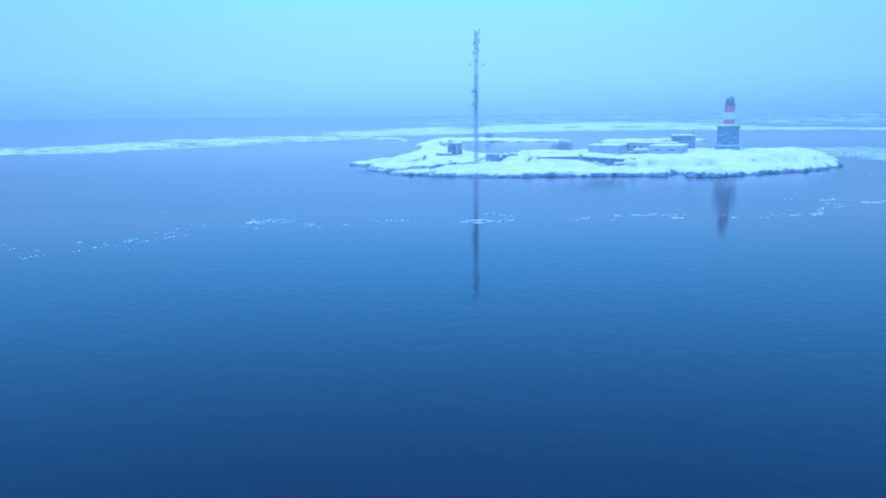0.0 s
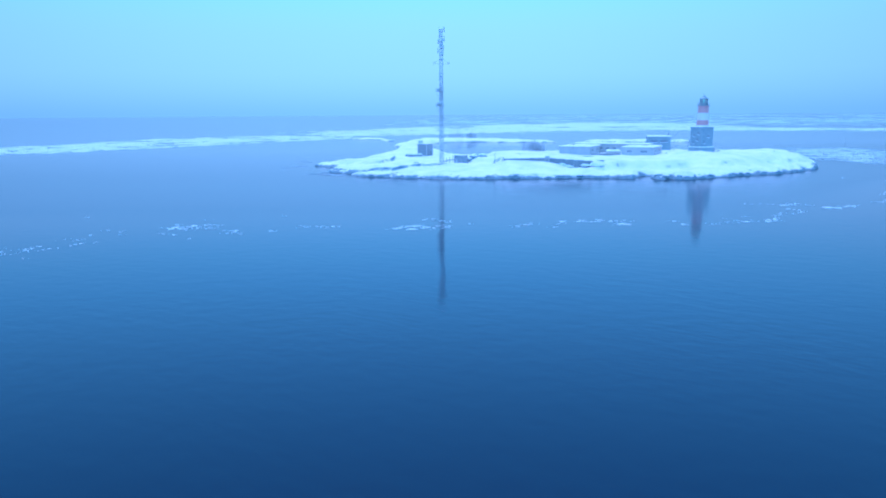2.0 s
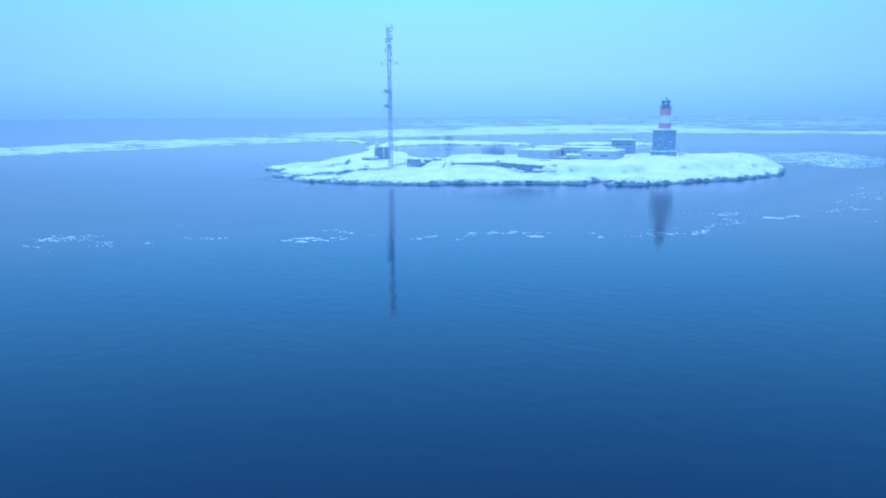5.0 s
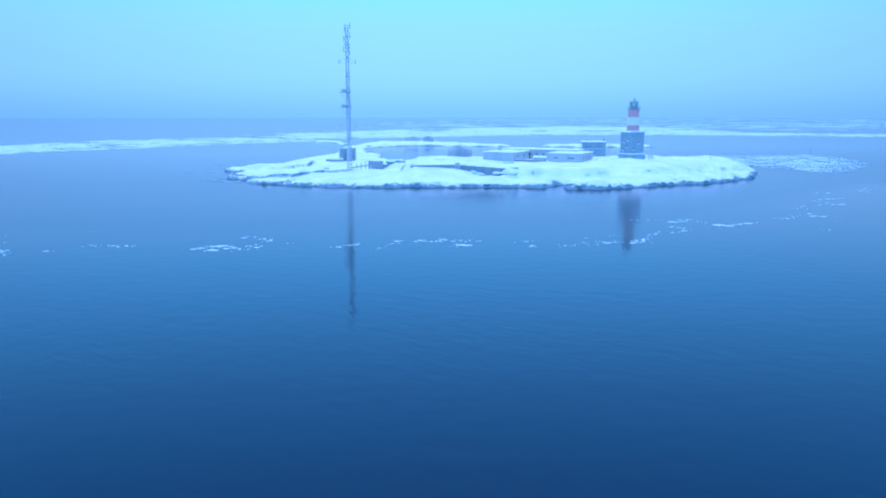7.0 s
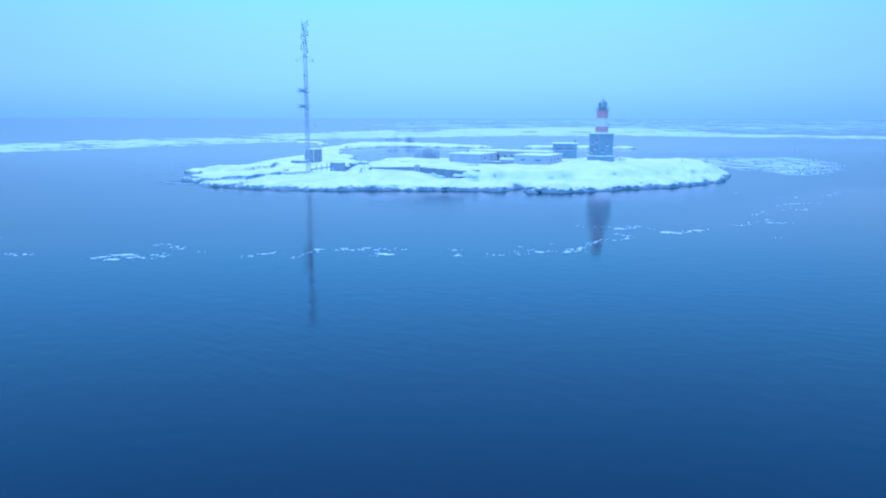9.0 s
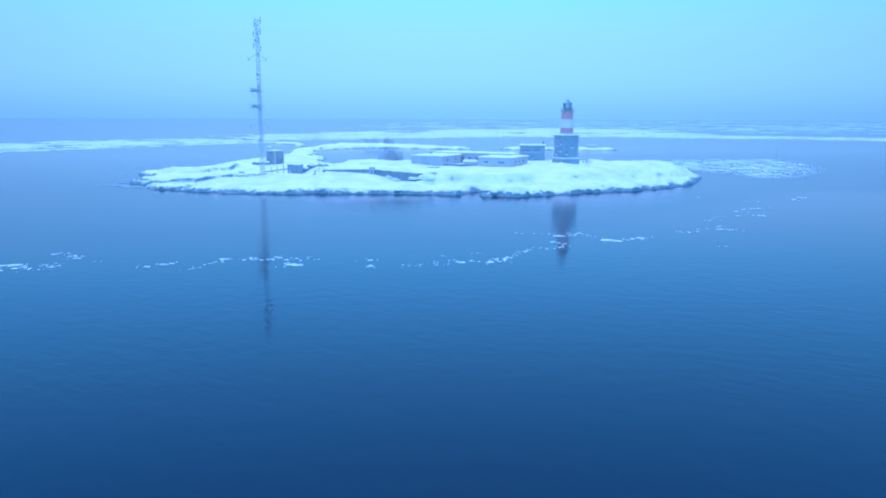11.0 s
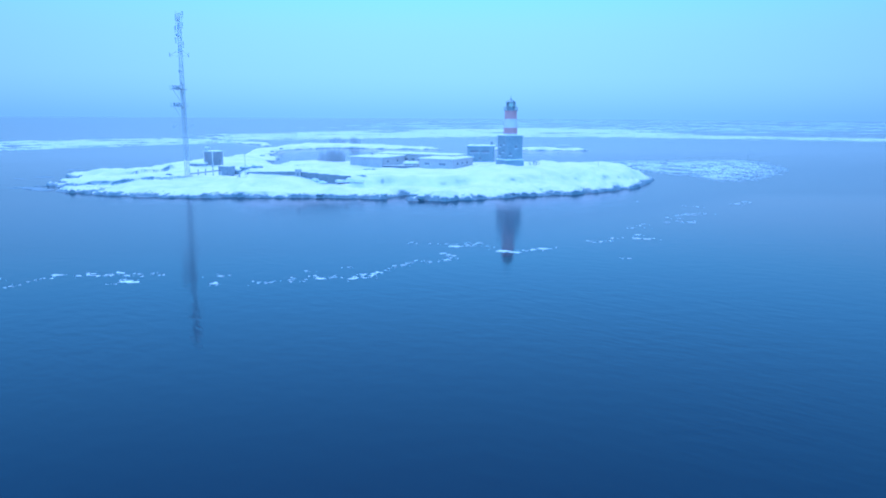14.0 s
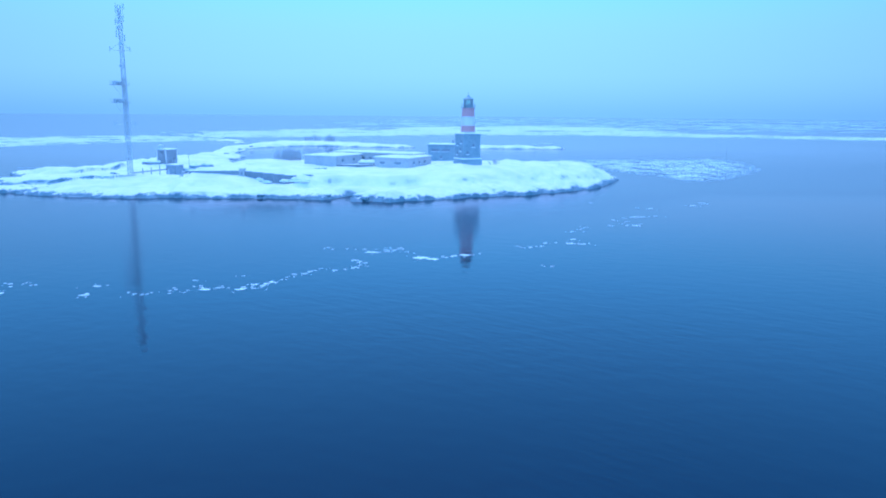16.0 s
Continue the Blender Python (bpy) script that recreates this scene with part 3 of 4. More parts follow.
# ---- mast ----
def mast():
    th = thing("lattice_mast", "tall slender steel lattice radio mast with platforms and antennas", "mast", pose(13.7, 296.2, 2.6, 0, 0, 14))
    H, r0, r1 = 52.0, 0.72, 0.45
    rad = lambda z: r0 + (r1 - r0) * z / H
    corner = ((1, 1), (-1, 1), (-1, -1), (1, -1))
    part("footing", box(bmesh.new(), -1.6, 1.6, -1.6, 1.6, -0.8, 0.5, 0.08), CONCRETE, th)
    # above the split the colour turns pale, standing in for haze
    n, split = 26, 18
    level = lambda k: 0.4 + (H - 0.4) * k / n
    zs = level(split)
    for cx, cy in corner:
        part("leg", bar(bmesh.new(), (cx * r0, cy * r0, 0.4), (cx * rad(zs), cy * rad(zs), zs), 0.09, 6), STEEL, th)
        part("leg", bar(bmesh.new(), (cx * rad(zs), cy * rad(zs), zs), (cx * r1, cy * r1, H), 0.085, 6), HAZED_STEEL, th, "upper mast leg, paled for haze")
    for k0, k1, mat in ((0, split, STEEL), (split, n, HAZED_STEEL)):
        bm = bmesh.new()
        for k in range(k0, k1):
            z0, z1 = level(k), level(k + 1)
            a, b = rad(z0), rad(z1)
            for i in range(4):
                (ax, ay), (bx, by) = corner[i], corner[(i + 1) % 4]
                if (i + k) % 2:
                    ax, ay, bx, by = bx, by, ax, ay
                bar(bm, (ax * a, ay * a, z0), (bx * b, by * b, z1), 0.045, 4)
                bar(bm, (ax * b, ay * b, z1), (bx * b, by * b, z1), 0.045, 4)
        tagged(part("bracing", bm, mat, th), kind="stuff")
    lad = bmesh.new()
    for x in (-0.2, 0.2):
        bar(lad, (x, 0, 0.5), (x, 0, H - 1), 0.035, 4)
    for k in range(120):
        bar(lad, (-0.2, 0, 0.8 + k * 0.42), (0.2, 0, 0.8 + k * 0.42), 0.02, 4)
    part("ladder", lad, STEEL, th)
    feeders = bmesh.new()
    for x in (-0.2, 0.22):
        bar(feeders, (x, 0.35, 0.5), (x * 0.8, 0.3, 31), 0.07, 5)
    part("feeder_cables", feeders, DARK_STEEL, th)
    for k in range(20):
        z = 1.2 + k * 1.5
        part("cable_clamp", box(bmesh.new(), -0.28, 0.28, 0.1, 0.36, z, z + 0.25, 0.02), DARK_STEEL, th)
    # two cantilevered platforms, turned toward the fairway
    for z in (22.9, 28.2):
        turn = pose(0, 0, 0, 0, 0, -14 - 14.5)
        bm = box(bmesh.new(), -0.8, 0.8, -6.0, 1.4, z, z + 0.16, 0.02)
        bm.transform(turn)
        deck = part("platform", bm, DARK_STEEL, th, "steel grating platform")
        r = bmesh.new()
        for y in (-5.9, -4.4, -2.9, -1.4, 1.3):
            for x in (-0.75, 0.75):
                bar(r, (x, y, z + 0.16), (x, y, z + 1.2), 0.035, 4)
        for h in (0.65, 1.2):
            for x in (-0.75, 0.75):
                bar(r, (x, -5.9, z + h), (x, 1.3, z + h), 0.035, 4)
            bar(r, (-0.75, -5.9, z + h), (0.75, -5.9, z + h), 0.035, 4)
        r.transform(turn)
        part("railing", r, STEEL, deck)
        s = bmesh.new()
        for x in (-0.7, 0.7):
            bar(s, (x, -4.2, z), (x * 0.9, -0.7, z - 3.4), 0.06, 5)
        s.transform(turn)
        part("strut", s, STEEL, deck)
        for y, w in ((-4.6, 0.9), (-3.1, 1.1), (-1.7, 0.7)):
            e = box(bmesh.new(), -0.35, 0.35, y - w / 2, y + w / 2, z + 0.16, z + 1.1, 0.06)
            e.transform(turn)
            part("equipment_box", e, STEEL, deck)
    # outrigger arms with small aerials
    for z, reach in ((16.4, 3.6), (38.8, 3.4)):
        for a in (200, 320):
            c, s2 = math.cos(radians(a)), math.sin(radians(a))
            bm = bar(bmesh.new(), (0.5 * c, 0.5 * s2, z + 2.0), (reach * c, reach * s2, z), 0.06, 5)
            bar(bm, (0.5 * c, 0.5 * s2, z - 0.2), (reach * c, reach * s2, z), 0.05, 5)
            bar(bm, (reach * c, reach * s2, z - 0.5), (reach * c, reach * s2, z + 0.9), 0.10, 6)
            part("outrigger", bm, STEEL, th)
    for z, a, w in ((34.0, 250, 0.5), (40.6, 265, 0.6), (45.2, 240, 0.55), (47.6, 280, 0.6), (12.5, 270, 0.4)):
        c, s2 = math.cos(radians(a)), math.sin(radians(a))
        bm = bar(bmesh.new(), (1.0 * c, 1.0 * s2, z), (1.35 * c, 1.35 * s2, z), w, 16, w * 0.9)
        bar(bm, (0.4 * c, 0.4 * s2, z), (1.0 * c, 1.0 * s2, z), 0.08, 6)
        part("dish", bm, HAZED_STEEL if z > 36 else STEEL, th, "round dish aerial")
    for k in range(9):
        z, a = 41.5 + k * 1.15, 40 + k * 130
        c, s2 = math.cos(radians(a)), math.sin(radians(a))
        bm = box(bmesh.new(), 1.25 * c - 0.16, 1.25 * c + 0.16, 1.25 * s2 - 0.16, 1.25 * s2 + 0.16, z, z + 2.0, 0.03)
        bar(bm, (0.4 * c, 0.4 * s2, z + 1), (1.25 * c, 1.25 * s2, z + 1), 0.06, 5)
        part("panel_antenna", bm, HAZED_STEEL, th)
    for x, y in ((0.9, 0.4), (-0.9, -0.3)):
        part("whip_antenna", bar(bmesh.new(), (x, y, H - 5), (x, y, H + 0.8), 0.05, 5), HAZED_STEEL, th)
    return th


mast()


# ---- yard walls and small buildings ----
def retaining_wall():
    th = thing("retaining_wall", "dark concrete retaining wall with snow along its top", "wall")
    tops = (5.7, 6.0, 5.0)
    for (a, b, za, zb, n) in ((WALL_LINE[0], WALL_LINE[1], tops[0], tops[1], 5), (WALL_LINE[1], WALL_LINE[2], tops[1], tops[2], 5)):
        for k in range(n):
            u0, u1 = k / n, (k + 1) / n
            p, q = [Vector((a[0] + (b[0] - a[0]) * u, a[1] + (b[1] - a[1]) * u, 0)) for u in (u0, u1)]
            z = za + (zb - za) * (u0 + u1) / 2
            d = q - p
            turn = Matrix.Translation(p) @ pose(0, 0, 0, 0, 0, math.degrees(math.atan2(d.y, d.x)))
            bm = box(bmesh.new(), 0.01, d.length - 0.01, -0.3 + 0.012 * (k % 2), 0.5, 1.0, z, 0.04)
            bm.transform(turn)
            panel = part("panel", bm, DARK_WALL, th)
            bm = snow_cap(bmesh.new(), 0.0, d.length, -0.42, 0.7, z, 0.32, 11 + k, 0.5)
            bm.transform(turn)
            part("snow", bm, SNOW, panel, "snow lying on the wall top")
    return th


retaining_wall()


def gate_pillar():
    th = thing("gate_pillar", "squat pale concrete pillar with a snow cap on the wall", "pillar", pose(53.2, 279.2, 4.3, 0, 0, -10))
    part("shaft", box(bmesh.new(), -0.8, 0.8, -0.6, 0.6, -1.5, 2.2, 0.06), CONCRETE, th)
    # dark flat panel on the front, its colour imitating the shade of a hollow
    part("shade_panel", box(bmesh.new(), -0.35, 0.35, -0.63, -0.5, 0.3, 1.5, 0.02), DARK_WALL, th)
    part("coping", box(bmesh.new(), -0.92, 0.92, -0.72, 0.72, 2.2, 2.4, 0.04), CONCRETE, th)
    part("snow", snow_cap(bmesh.new(), -0.9, 0.9, -0.7, 0.7, 2.4, 0.3, 21, 0.3), SNOW, th)


gate_pillar()


def machine_hut():
    th = thing("machine_hut", "square grey sheet-clad hut on short stilts under a snowy roof", "hut", pose(6.0, 351.6, 2.6, 0, 0, 57.2))
    s = 2.55
    part("floor_frame", box(bmesh.new(), -s, s, -s, s, 0.15, 0.4, 0.03), DARK_STEEL, th)
    for x in (-s + 0.2, 0, s - 0.2):
        for y in (-s + 0.2, 0, s - 0.2):
            part("stilt", box(bmesh.new(), x - 0.14, x + 0.14, y - 0.14, y + 0.14, -0.8, 0.15), DARK_STEEL, th)
    # ribbed sheet on the four sides
    for k in range(4):
        bm = bmesh.new()
        n = 34
        cols = []
        for i in range(n + 1):
            x = -s + 2 * s * i / n
            y = -s - (0.06 if (i // 2) % 2 else 0.0)
            cols.append((bm.verts.new((x, y, 0.4)), bm.verts.new((x, y, 5.6))))
        for (a0, a1), (b0, b1) in zip(cols, cols[1:]):
            bm.faces.new((a0, b0, b1, a1))
        bmesh.ops.solidify(bm, geom=bm.faces[:], thickness=-0.05)
        bm.transform(pose(0, 0, 0, 0, 0, 90 * k))
        part("cladding", bm, SHEET, th)
    for x, y in ((-s, -s), (s, -s), (-s, s), (s, s)):
        part("corner_trim", box(bmesh.new(), x - 0.14, x + 0.14, y - 0.14, y + 0.14, 0.15, 5.65, 0.02), WHITE, th, "white corner trim")
    part("roof", box(bmesh.new(), -s - 0.2, s + 0.2, -s - 0.2, s + 0.2, 5.6, 5.8, 0.03), SHEET, th)
    part("roof_snow", snow_cap(bmesh.new(), -s - 0.2, s + 0.2, -s - 0.2, s + 0.2, 5.8, 0.35, 23, 0.5), SNOW, th)
    vent = part("roof_vent", box(bmesh.new(), -2.3, -0.7, 0.9, 2.4, 5.8, 7.3, 0.05), SHEET, th)
    part("snow", snow_cap(bmesh.new(), -2.35, -0.65, 0.85, 2.45, 7.3, 0.4, 24, 0.3), SNOW, vent)
    part("door", box(bmesh.new(), 0.4, 1.4, -s - 0.13, -s - 0.05, 0.4, 2.5, 0.02), DARK_STEEL, th)


machine_hut()


def equipment_cabin():
    th = thing("equipment_cabin", "small flat-roofed grey equipment cabin half buried in snow", "cabin", pose(18.9, 313.2, 1.6, 0, 0, -31))
    part("wall", box(bmesh.new(), 0, 4.8, 0, 3.2, -0.8, 3.5, 0.05), CABIN, th)
    part("roof", box(bmesh.new(), -0.12, 4.92, -0.12, 3.32, 3.5, 3.62, 0.03), SHEET, th)
    part("roof_snow", snow_cap(bmesh.new(), -0.12, 4.92, -0.12, 3.32, 3.62, 0.22, 26, 0.4), SNOW, th)
    part("door", box(bmesh.new(), 0.7, 1.6, -0.06, 0.05, 0.2, 2.2, 0.02), STEEL, th)
    part("louvre", box(bmesh.new(), 3.0, 4.0, -0.05, 0.05, 1.3, 2.1, 0.02), DARK_STEEL, th)


equipment_cabin()


def cable_bridge():
    th = thing("cable_bridge", "raised cable tray on posts between mast and cabin", "cable tray")
    a, b = Vector((14.4, 297.2, 3.7)), Vector((19.6, 312.4, 3.7))
    d = b - a
    bm = box(bmesh.new(), 0, d.length, -0.3, 0.3, -0.2, 0.2, 0.02)
    turn = Matrix.Translation(a) @ pose(0, 0, 0, 0, 0, math.degrees(math.atan2(d.y, d.x)))
    bm.transform(turn)
    part("tray", bm, DARK_STEEL, th)
    for k, top in ((0.27, 1.2), (0.52, 1.2), (0.78, 1.7)):
        p = a + d * k
        bm = bar(bmesh.new(), (p.x - 0.1, p.y - 0.35, 1.2), (p.x - 0.1, p.y - 0.35, 3.7 + top), 0.16, 6)
        part("post", bm, DARK_STEEL, th)


cable_bridge()


# ---- poles, rocks, bushes ----
def thin_pole(x, y, z, h, label, r=0.09, arm=0.0):
    th = thing("pole", label, "pole", pose(x, y, z))
    part("shaft", bar(bmesh.new(), (0, 0, -0.8), (0, 0, h), r, 8, r * 0.7), DARK_STEEL, th)
    part("cap", bar(bmesh.new(), (-arm / 2 - 0.15, 0, h), (arm / 2 + 0.15, 0, h), r * 1.2, 6), DARK_STEEL, th)


thin_pole(34.4, 289.5, 4.2, 6.2, "slim dark steel pole standing in snow by the wall")
thin_pole(153, 311.5, 5.3, 3.2, "slim steel pole on the bare eastern snow field", 0.08)
thin_pole(119.6, 338.5, 5.0, 9.5, "slim aerial pole beside the two-storey block", 0.08, 0.6)


def spar_buoy(x, y):
    th = thing("spar_buoy", "thin dark spar buoy standing in open water", "buoy", pose(x, y, 0, 2, 0, 0))
    part("spar", bar(bmesh.new(), (0, 0, -2), (0, 0, 2.8), 0.12, 8, 0.09), STEEL, th)
    part("topmark", bar(bmesh.new(), (0, 0, 2.8), (0, 0, 3.4), 0.2, 8, 0.04), STEEL, th)


spar_buoy(296, 515)


def rock_mesh(seed, snow):
    bm = bmesh.new()
    bmesh.ops.create_icosphere(bm, subdivisions=3, radius=1)
    for v in bm.verts:
        n = noise.fractal(v.co * 1.1 + Vector((seed * 9.3, 0, 0)), 0.8, 2.2, 4)
        v.co *= 1 + 0.45 * n
        v.co.z = max(v.co.z, -0.45)
    if snow:
        cut = [f for f in bm.faces if f.normal.z < 0.45]
        bmesh.ops.delete(bm, geom=cut, context="FACES")
        for v in bm.verts:
            v.co.z += 0.10
            v.co.x *= 1.03
            v.co.y *= 1.03
        bmesh.ops.solidify(bm, geom=bm.faces[:], thickness=0.14)
    return bm


def boulder(x, y, z, sx, sy, sz, turn, seed, label, snow=True):
    th = thing("boulder", label, "rock", pose(x, y, z, 0, 0, turn), "bare rocks along the shore" if not snow else "snow-capped boulders")
    a = rock_mesh(seed, False)
    a.transform(Matrix.Diagonal((sx, sy, sz, 1)))
    part("stone", a, ROCK, th)
    if snow:
        b = rock_mesh(seed, True)
        b.transform(Matrix.Diagonal((sx, sy, sz, 1)))
        part("snow", b, SNOW, th, "cap of snow", True)


YARD_BOULDERS = [(27.5, 317, 3.9, 2.0, 1.5, 1.3, 30, 4), (31, 319, 4.1, 2.1, 1.6, 1.2, 10, 5), (25, 315.5, 3.0, 1.5, 1.2, 1.0, 0, 6), (41.5, 327, 4.4, 2.6, 1.5, 0.9, 15, 13), (47, 316, 5.0, 2.4, 1.2, 0.8, -10, 14), (73, 302, 4.9, 1.9, 1.0, 0.6, 0, 15), (7, 433, 2.2, 1.0, 0.8, 0.5, 0, 18), (8.0, 450, 1.6, 1.2, 0.8, 0.6, 30, 19)]
# the last two are added boulders filling in for a dark notch in the ground
OUTER_BOULDERS = [(0.0, 488, 1.6, 1.2, 1.0, 0.6, 0, 20), (-1, 520, 1.8, 1.2, 1.0, 0.6, 50, 21), (169.7, 558, 2.0, 1.1, 0.9, 0.7, 10, 39), (182, 556.5, 2.0, 0.9, 0.8, 0.6, -15, 40), (3.3, 307.9, 2.6, 0.9, 0.6, 0.4, 10, 24), (1.7, 314.5, 1.7, 1.1, 0.6, 0.4, -20, 25), (109.2, 315.5, 5.1, 0.7, 0.6, 0.7, 0, 26), (110.6, 318.4, 5.1, 0.8, 0.7, 0.8, 40, 27)]
for x, y, z, sx, sy, sz, turn, seed in YARD_BOULDERS + OUTER_BOULDERS:
    boulder(x, y, z, sx, sy, sz, turn, seed, "dark granite boulder half covered with snow")
SHORE_BOULDERS = [(88.8, 258.4, 0.9, 1.2, 0.9, 0.8, 10, 51), (91.2, 256.4, 0.7, 1.0, 0.9, 0.8, 40, 52), (95.4, 256.2, 0.8, 1.3, 0.9, 0.8, -20, 53), (99.2, 257.0, 0.7, 0.9, 0.8, 0.8, 0, 54), (103.2, 258.6, 0.8, 1.2, 0.9, 0.8, 25, 55),
                  (107.5, 260.4, 0.7, 1.0, 0.8, 0.7, -10, 56), (80.4, 260.4, 0.7, 1.1, 0.8, 0.8, 15, 57), (62.5, 262.3, 0.6, 1.1, 0.8, 0.6, 0, 58), (47.6, 263.0, 0.5, 1.2, 0.7, 0.6, -15, 59), (117.5, 265.8, 0.7, 1.1, 0.8, 0.7, 35, 60)]
for x, y, z, sx, sy, sz, turn, seed in SHORE_BOULDERS:
    boulder(x, y, z, sx, sy, sz, turn, seed, "shoreline boulder capped with snow above dark wet stone")
for x, y, z, sx, sy, sz, turn, seed in ((72.4, 277.4, 5.0, 1.7, 0.5, 0.3, -8, 31), (77, 277.3, 4.1, 0.4, 0.3, 0.3, 0, 33)):
    boulder(x, y, z, sx, sy, sz, turn, seed, "dark granite edge showing through the snow bank", True)
for x, y, sx, sy, sz, turn, seed in ((-55, 362, 4, 1.6, 0.16, 10, 7), (-50, 352, 3, 1.2, 0.14, -8, 12), (-30, 283.5, 4.0, 2.4, 0.24, -25, 8), (-25, 279.5, 3.6, 2.2, 0.26, -15, 16), (-35, 286, 3.6, 1.6, 0.16, 6, 17), (-17, 274.5, 3.0, 1.2, 0.2, -30, 9), (-48, 325, 4, 1.2, 0.18, 8, 11), (-53, 317, 3, 0.8, 0.12, -5, 23), (-32, 291, 2.2, 1.0, 0.25, 0, 22), (11.7, 262.0, 3.0, 1.0, 0.22, -5, 10)):
    boulder(x, y, -0.05, sx, sy, sz, turn, seed, "low dark wet rock awash at the shore", False)


def snow_drift(x, y, z, sx, sy, sz, turn, seed):
    """A drift with a rounded, lumpy top and a flat foot sunk in the ground."""
    bm = bmesh.new()
    bmesh.ops.create_icosphere(bm, subdivisions=3, radius=1)
    for v in bm.verts:
        v.co *= 1 + 0.35 * noise.fractal(v.co * 1.4 + Vector((seed * 5.7, 0, 0)), 0.8, 2.1, 3)
        v.co.z = max(v.co.z, -0.3)
    bm.transform(Matrix.Diagonal((sx, sy, sz, 1)))
    ob = new("snow_drift", mesh_of("snow_drift", bm, SNOW, True))
    ob.matrix_basis = pose(x, y, z, 0, 0, turn)
    tagged(ob, "rounded drift of snow banked against the retaining wall", "snow drift", "drifts along the retaining wall")


for x, y, z, sx, sy, sz, turn, seed in ((58.6, 277.2, 3.5, 1.5, 0.7, 0.7, -25, 1), (60.8, 276.4, 2.9, 1.6, 0.8, 0.6, -15, 2), (66.5, 274.6, 3.4, 1.5, 0.9, 0.7, -15, 3), (69.6, 274.0, 3.6, 1.9, 0.9, 0.95, -15, 4), (71.8, 274.2, 3.5, 1.8, 1.0, 0.8, -10, 5)):
    snow_drift(x, y, z, sx, sy, sz, turn, seed)


def broken_stand():
    th = thing("broken_stand", "snow-plastered remains of a timber stand by the wall end", "timber stand", pose(35.0, 284.0, 3.8, 0, 0, -12))
    part("post", box(bmesh.new(), -1.3, -1.0, -0.15, 0.15, -0.8, 1.5, 0.03), DARK_STEEL, th)
    part("brace", bar(bmesh.new(), (-2.1, 0, -0.3), (-0.6, 0, 1.5), 0.16, 6), CONCRETE, th)
    part("brace", bar(bmesh.new(), (2.2, 0, 2.4), (4.3, -0.2, 0.8), 0.2, 6), WHITE, th, "leaning beam white with snow")
    part("brace", bar(bmesh.new(), (2.3, 0, 2.3), (1.5, -0.1, 0.6), 0.16, 6), DARK_STEEL, th)
    part("crossbeam", bar(bmesh.new(), (-1.2, 0, 1.4), (2.4, 0, 2.3), 0.14, 6), WHITE, th, "crossbeam white with snow")


broken_stand()


def dock_wall():
    th = thing("dock_wall", "low dark concrete wall with snowy top beside the hut", "wall", pose(-3.4, 350.1, 2.1, 0, 0, -16))
    for k in range(4):
        panel = part("panel", box(bmesh.new(), 2.02 * k, 2.02 * k + 2.0, 0, 0.5, -0.8, 1.35, 0.04), DARK_WALL, th)
        part("snow", snow_cap(bmesh.new(), 2.02 * k, 2.02 * k + 2.0, -0.15, 1.6, 1.35, 0.75, 41 + k, 0.4), SNOW, panel, "snow on the wall top")


dock_wall()


def bare_bush(x, y, z, h, w, count, seed, label):
    """A clump of leafless stems that fork into fine twigs."""
    rnd = random.Random(seed)
    th = thing("bare_bush", label, "bush", pose(x, y, z))
    stems, twigs = bmesh.new(), bmesh.new()
    for k in range(count):
        a, r = rnd.uniform(0, 6.28), w * math.sqrt(rnd.random())
        p = Vector((r * math.cos(a), 0.6 * r * math.sin(a), -0.4))
        top = p + Vector((rnd.uniform(-0.6, 0.6), rnd.uniform(-0.4, 0.4), h * rnd.uniform(0.65, 1.05) * (1 - 0.35 * (r / w) ** 2)))
        bar(stems, p, top, 0.07, 5, 0.02)
        for j in range(26):
            u = rnd.uniform(0.2, 0.98)
            q = p.lerp(top, u)
            e = q + Vector((rnd.uniform(-0.8, 0.8), rnd.uniform(-0.6, 0.6), rnd.uniform(0.2, 0.9)))
            bar(twigs, q, e, 0.022, 3, 0.01)
    tagged(part("stem", stems, TWIG, th), kind="stuff")
    tagged(part("crown", twigs, TWIG, th), kind="stuff")


bare_bush(55.5, 338.5, 4.6, 6.5, 5.4, 120, 5, "tall clump of leafless grey-brown shrubs beside the lagoon")
bare_bush(131.5, 320, 5.6, 3.0, 1.8, 9, 8, "few thin leafless shrub stems in snow by the lighthouse")
bare_bush(26, 592, 2.0, 5.2, 6.0, 80, 6, "leafless shrubs on the distant snowy spit")
bare_bush(38, 596, 2.0, 5.6, 4.5, 70, 7, "leafless shrubs on the distant snowy spit")


# ---- ice ----
def floe_mesh(seed, lumpy=0.08):
    rnd = random.Random(seed)
    n = rnd.randint(8, 12)
    rad = [rnd.uniform(0.62, 1.0) for _ in range(n)]
    bm = bmesh.new()
    low, mid, top = [], [], []
    for k in range(n):
        a = 6.28319 * (k + rnd.uniform(-0.3, 0.3)) / n
        c, s = math.cos(a) * rad[k], math.sin(a) * rad[k] * 0.75
        low.append(bm.verts.new((c * 0.97, s * 0.97, -0.5)))
        mid.append(bm.verts.new((c, s, 0.7)))
        top.append(bm.verts.new((c * 0.86, s * 0.86, 1.0 + rnd.uniform(-lumpy, lumpy) * 4)))
    centre = bm.verts.new((rnd.uniform(-0.2, 0.2), rnd.uniform(-0.2, 0.2), 1.15))
    for k in range(n):
        m = (k + 1) % n
        bm.faces.new((low[k], low[m], mid[m], mid[k]))
        bm.faces.new((mid[k], mid[m], top[m], top[k]))
        bm.faces.new((top[k], top[m], centre))
    return mesh_of("ice_floe", bm, ICE)


FLOES = [floe_mesh(s) for s in range(9)]


